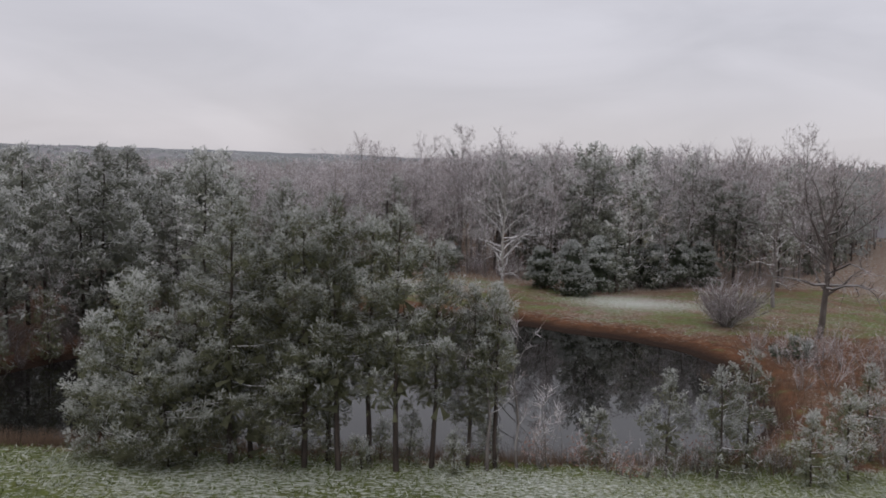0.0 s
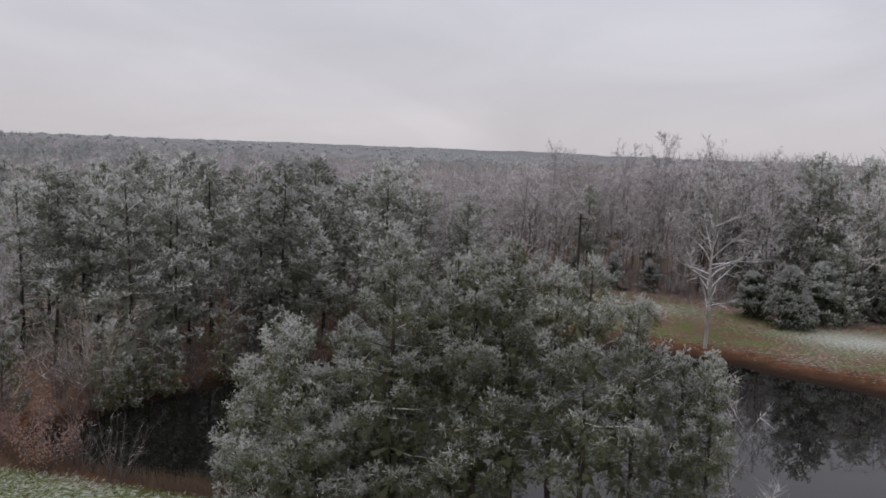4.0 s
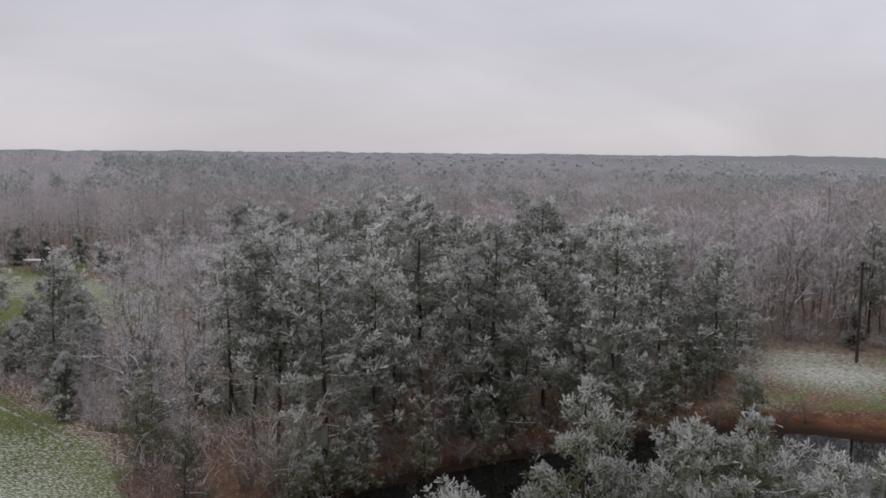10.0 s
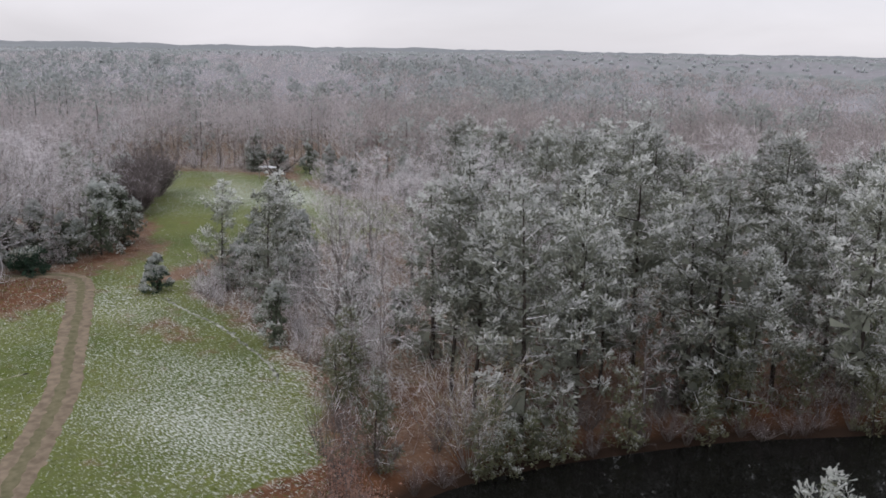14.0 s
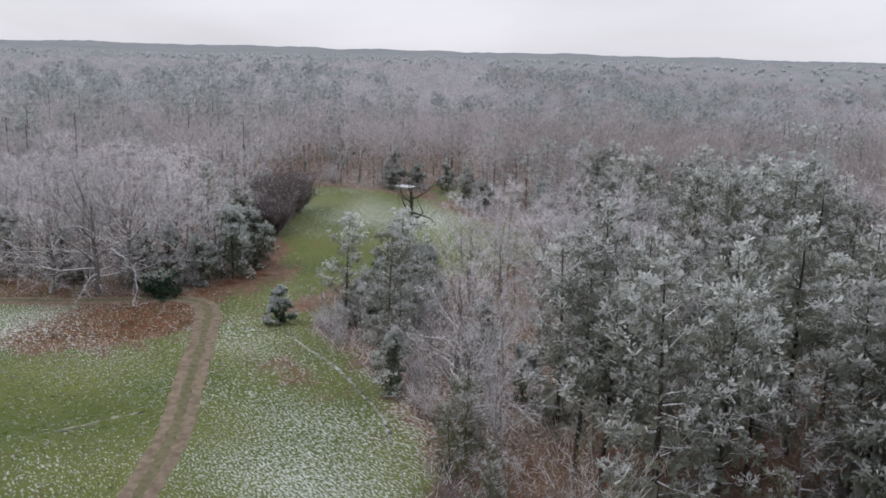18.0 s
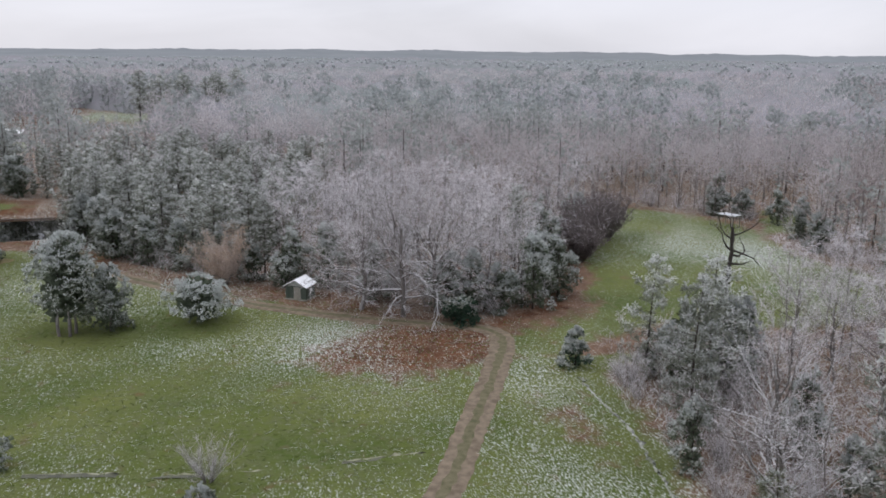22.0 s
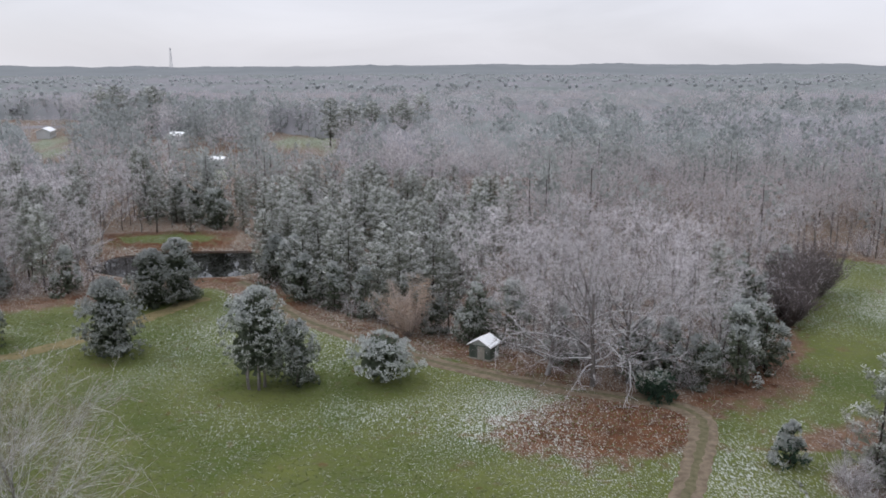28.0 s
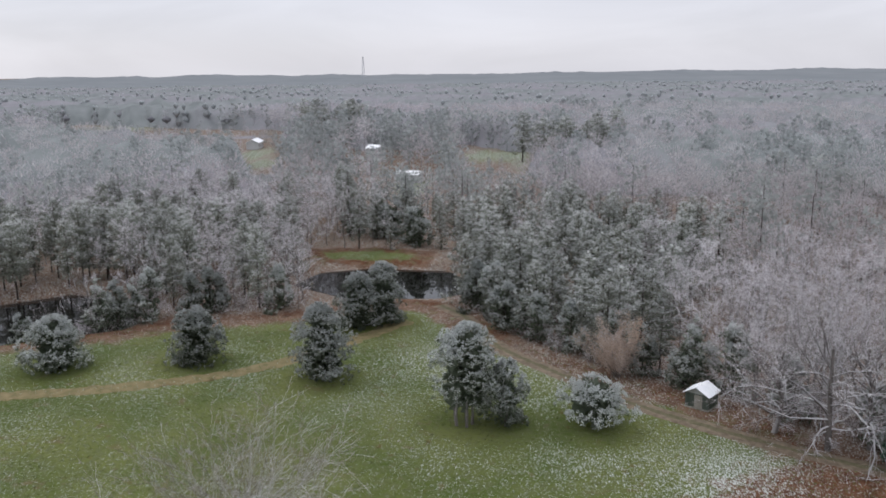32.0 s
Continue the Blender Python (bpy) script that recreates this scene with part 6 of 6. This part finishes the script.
tagged(new("undergrowth", ug.mesh("undergrowth", [M_TWIG, M_FTWIG, M_RTWIG, M_DTWIG])), "frosted leafless undergrowth along the edge of the woods", "undergrowth", "", "stuff")
rg = Geo()
rp = []
for _ in range(5200):
    t = ru.random()
    if t < 0.55:
        x_, y_ = ru.uniform(-30, 24), 54.8 + ru.normal() * 1.2
    elif t < 0.8:
        x_, y_ = ru.uniform(24, 46), ru.uniform(54, 84)
    else:
        x_, y_ = ru.uniform(-47, -20), ru.uniform(53.4, 58)
    rp.append((x_, y_))
rp = np.array(rp)
P_ = np.column_stack([rp, np.maximum(land(rp[:, 0], rp[:, 1]), WATER)])
P_ = np.repeat(P_, 3, 0) + ru.normal(size=(len(rp) * 3, 3)) * [0.15, 0.15, 0]
slivers(rg, P_, ru.normal(size=P_.shape) * 0.3 + [0, 0, 1], ru.uniform(0.4, 1.5, len(P_)), 0.035, 0, ru)
tagged(new("dead_reeds", rg.mesh("dead_reeds", [M_REED])), "dead brown reeds and weeds along the pond's bank", "reeds", "", "stuff")
tg = Geo()
n_t = 95000
tx_2 = np.concatenate([ru.uniform(-150, -45, int(n_t * 0.75)), ru.uniform(-45, 30, int(n_t * 0.25))])
ty_2 = np.concatenate([ru.uniform(-60, 72, int(n_t * 0.75)), ru.uniform(38, 54, int(n_t * 0.25))])
keep = (signed(tx_2, ty_2, OPEN) < -0.5) & (away(tx_2, ty_2, TRACK, False) > 1.6) & (signed(tx_2, ty_2, POND) > 1.5)
tx_2, ty_2 = tx_2[keep], ty_2[keep]
tree_d = np.min([np.hypot(tx_2 - a, ty_2 - b) for a, b in LAWN_TREES], axis=0)
sf = 0.3 + 0.26 * fbm(tx_2, ty_2, 9.0, 4) + 0.34 * fbm(tx_2, ty_2, 2.6, 8) + 0.3 * np.exp(-((tx_2 + 68) / 18) ** 2 - ((ty_2 - 60) / 10) ** 2) + 0.45 * (ty_2 > 40) * (tx_2 > -24)
wh = (ru.random(len(tx_2)) < sf) & (tree_d > 5.5)
P_ = np.column_stack([tx_2, ty_2, land(tx_2, ty_2) - 0.02])
D_ = ru.normal(size=P_.shape) * [0.35, 1.1, 0.1] + [0, 0, 0.22]
slivers(tg, P_, D_, ru.uniform(0.22, 0.6, len(P_)), 0.08, wh.astype(int), ru)
tagged(new("grass", tg.mesh("grass", [M_GRASS, M_FGRASS])), "tufts of winter grass, many capped with snow", "grass", "", "stuff")
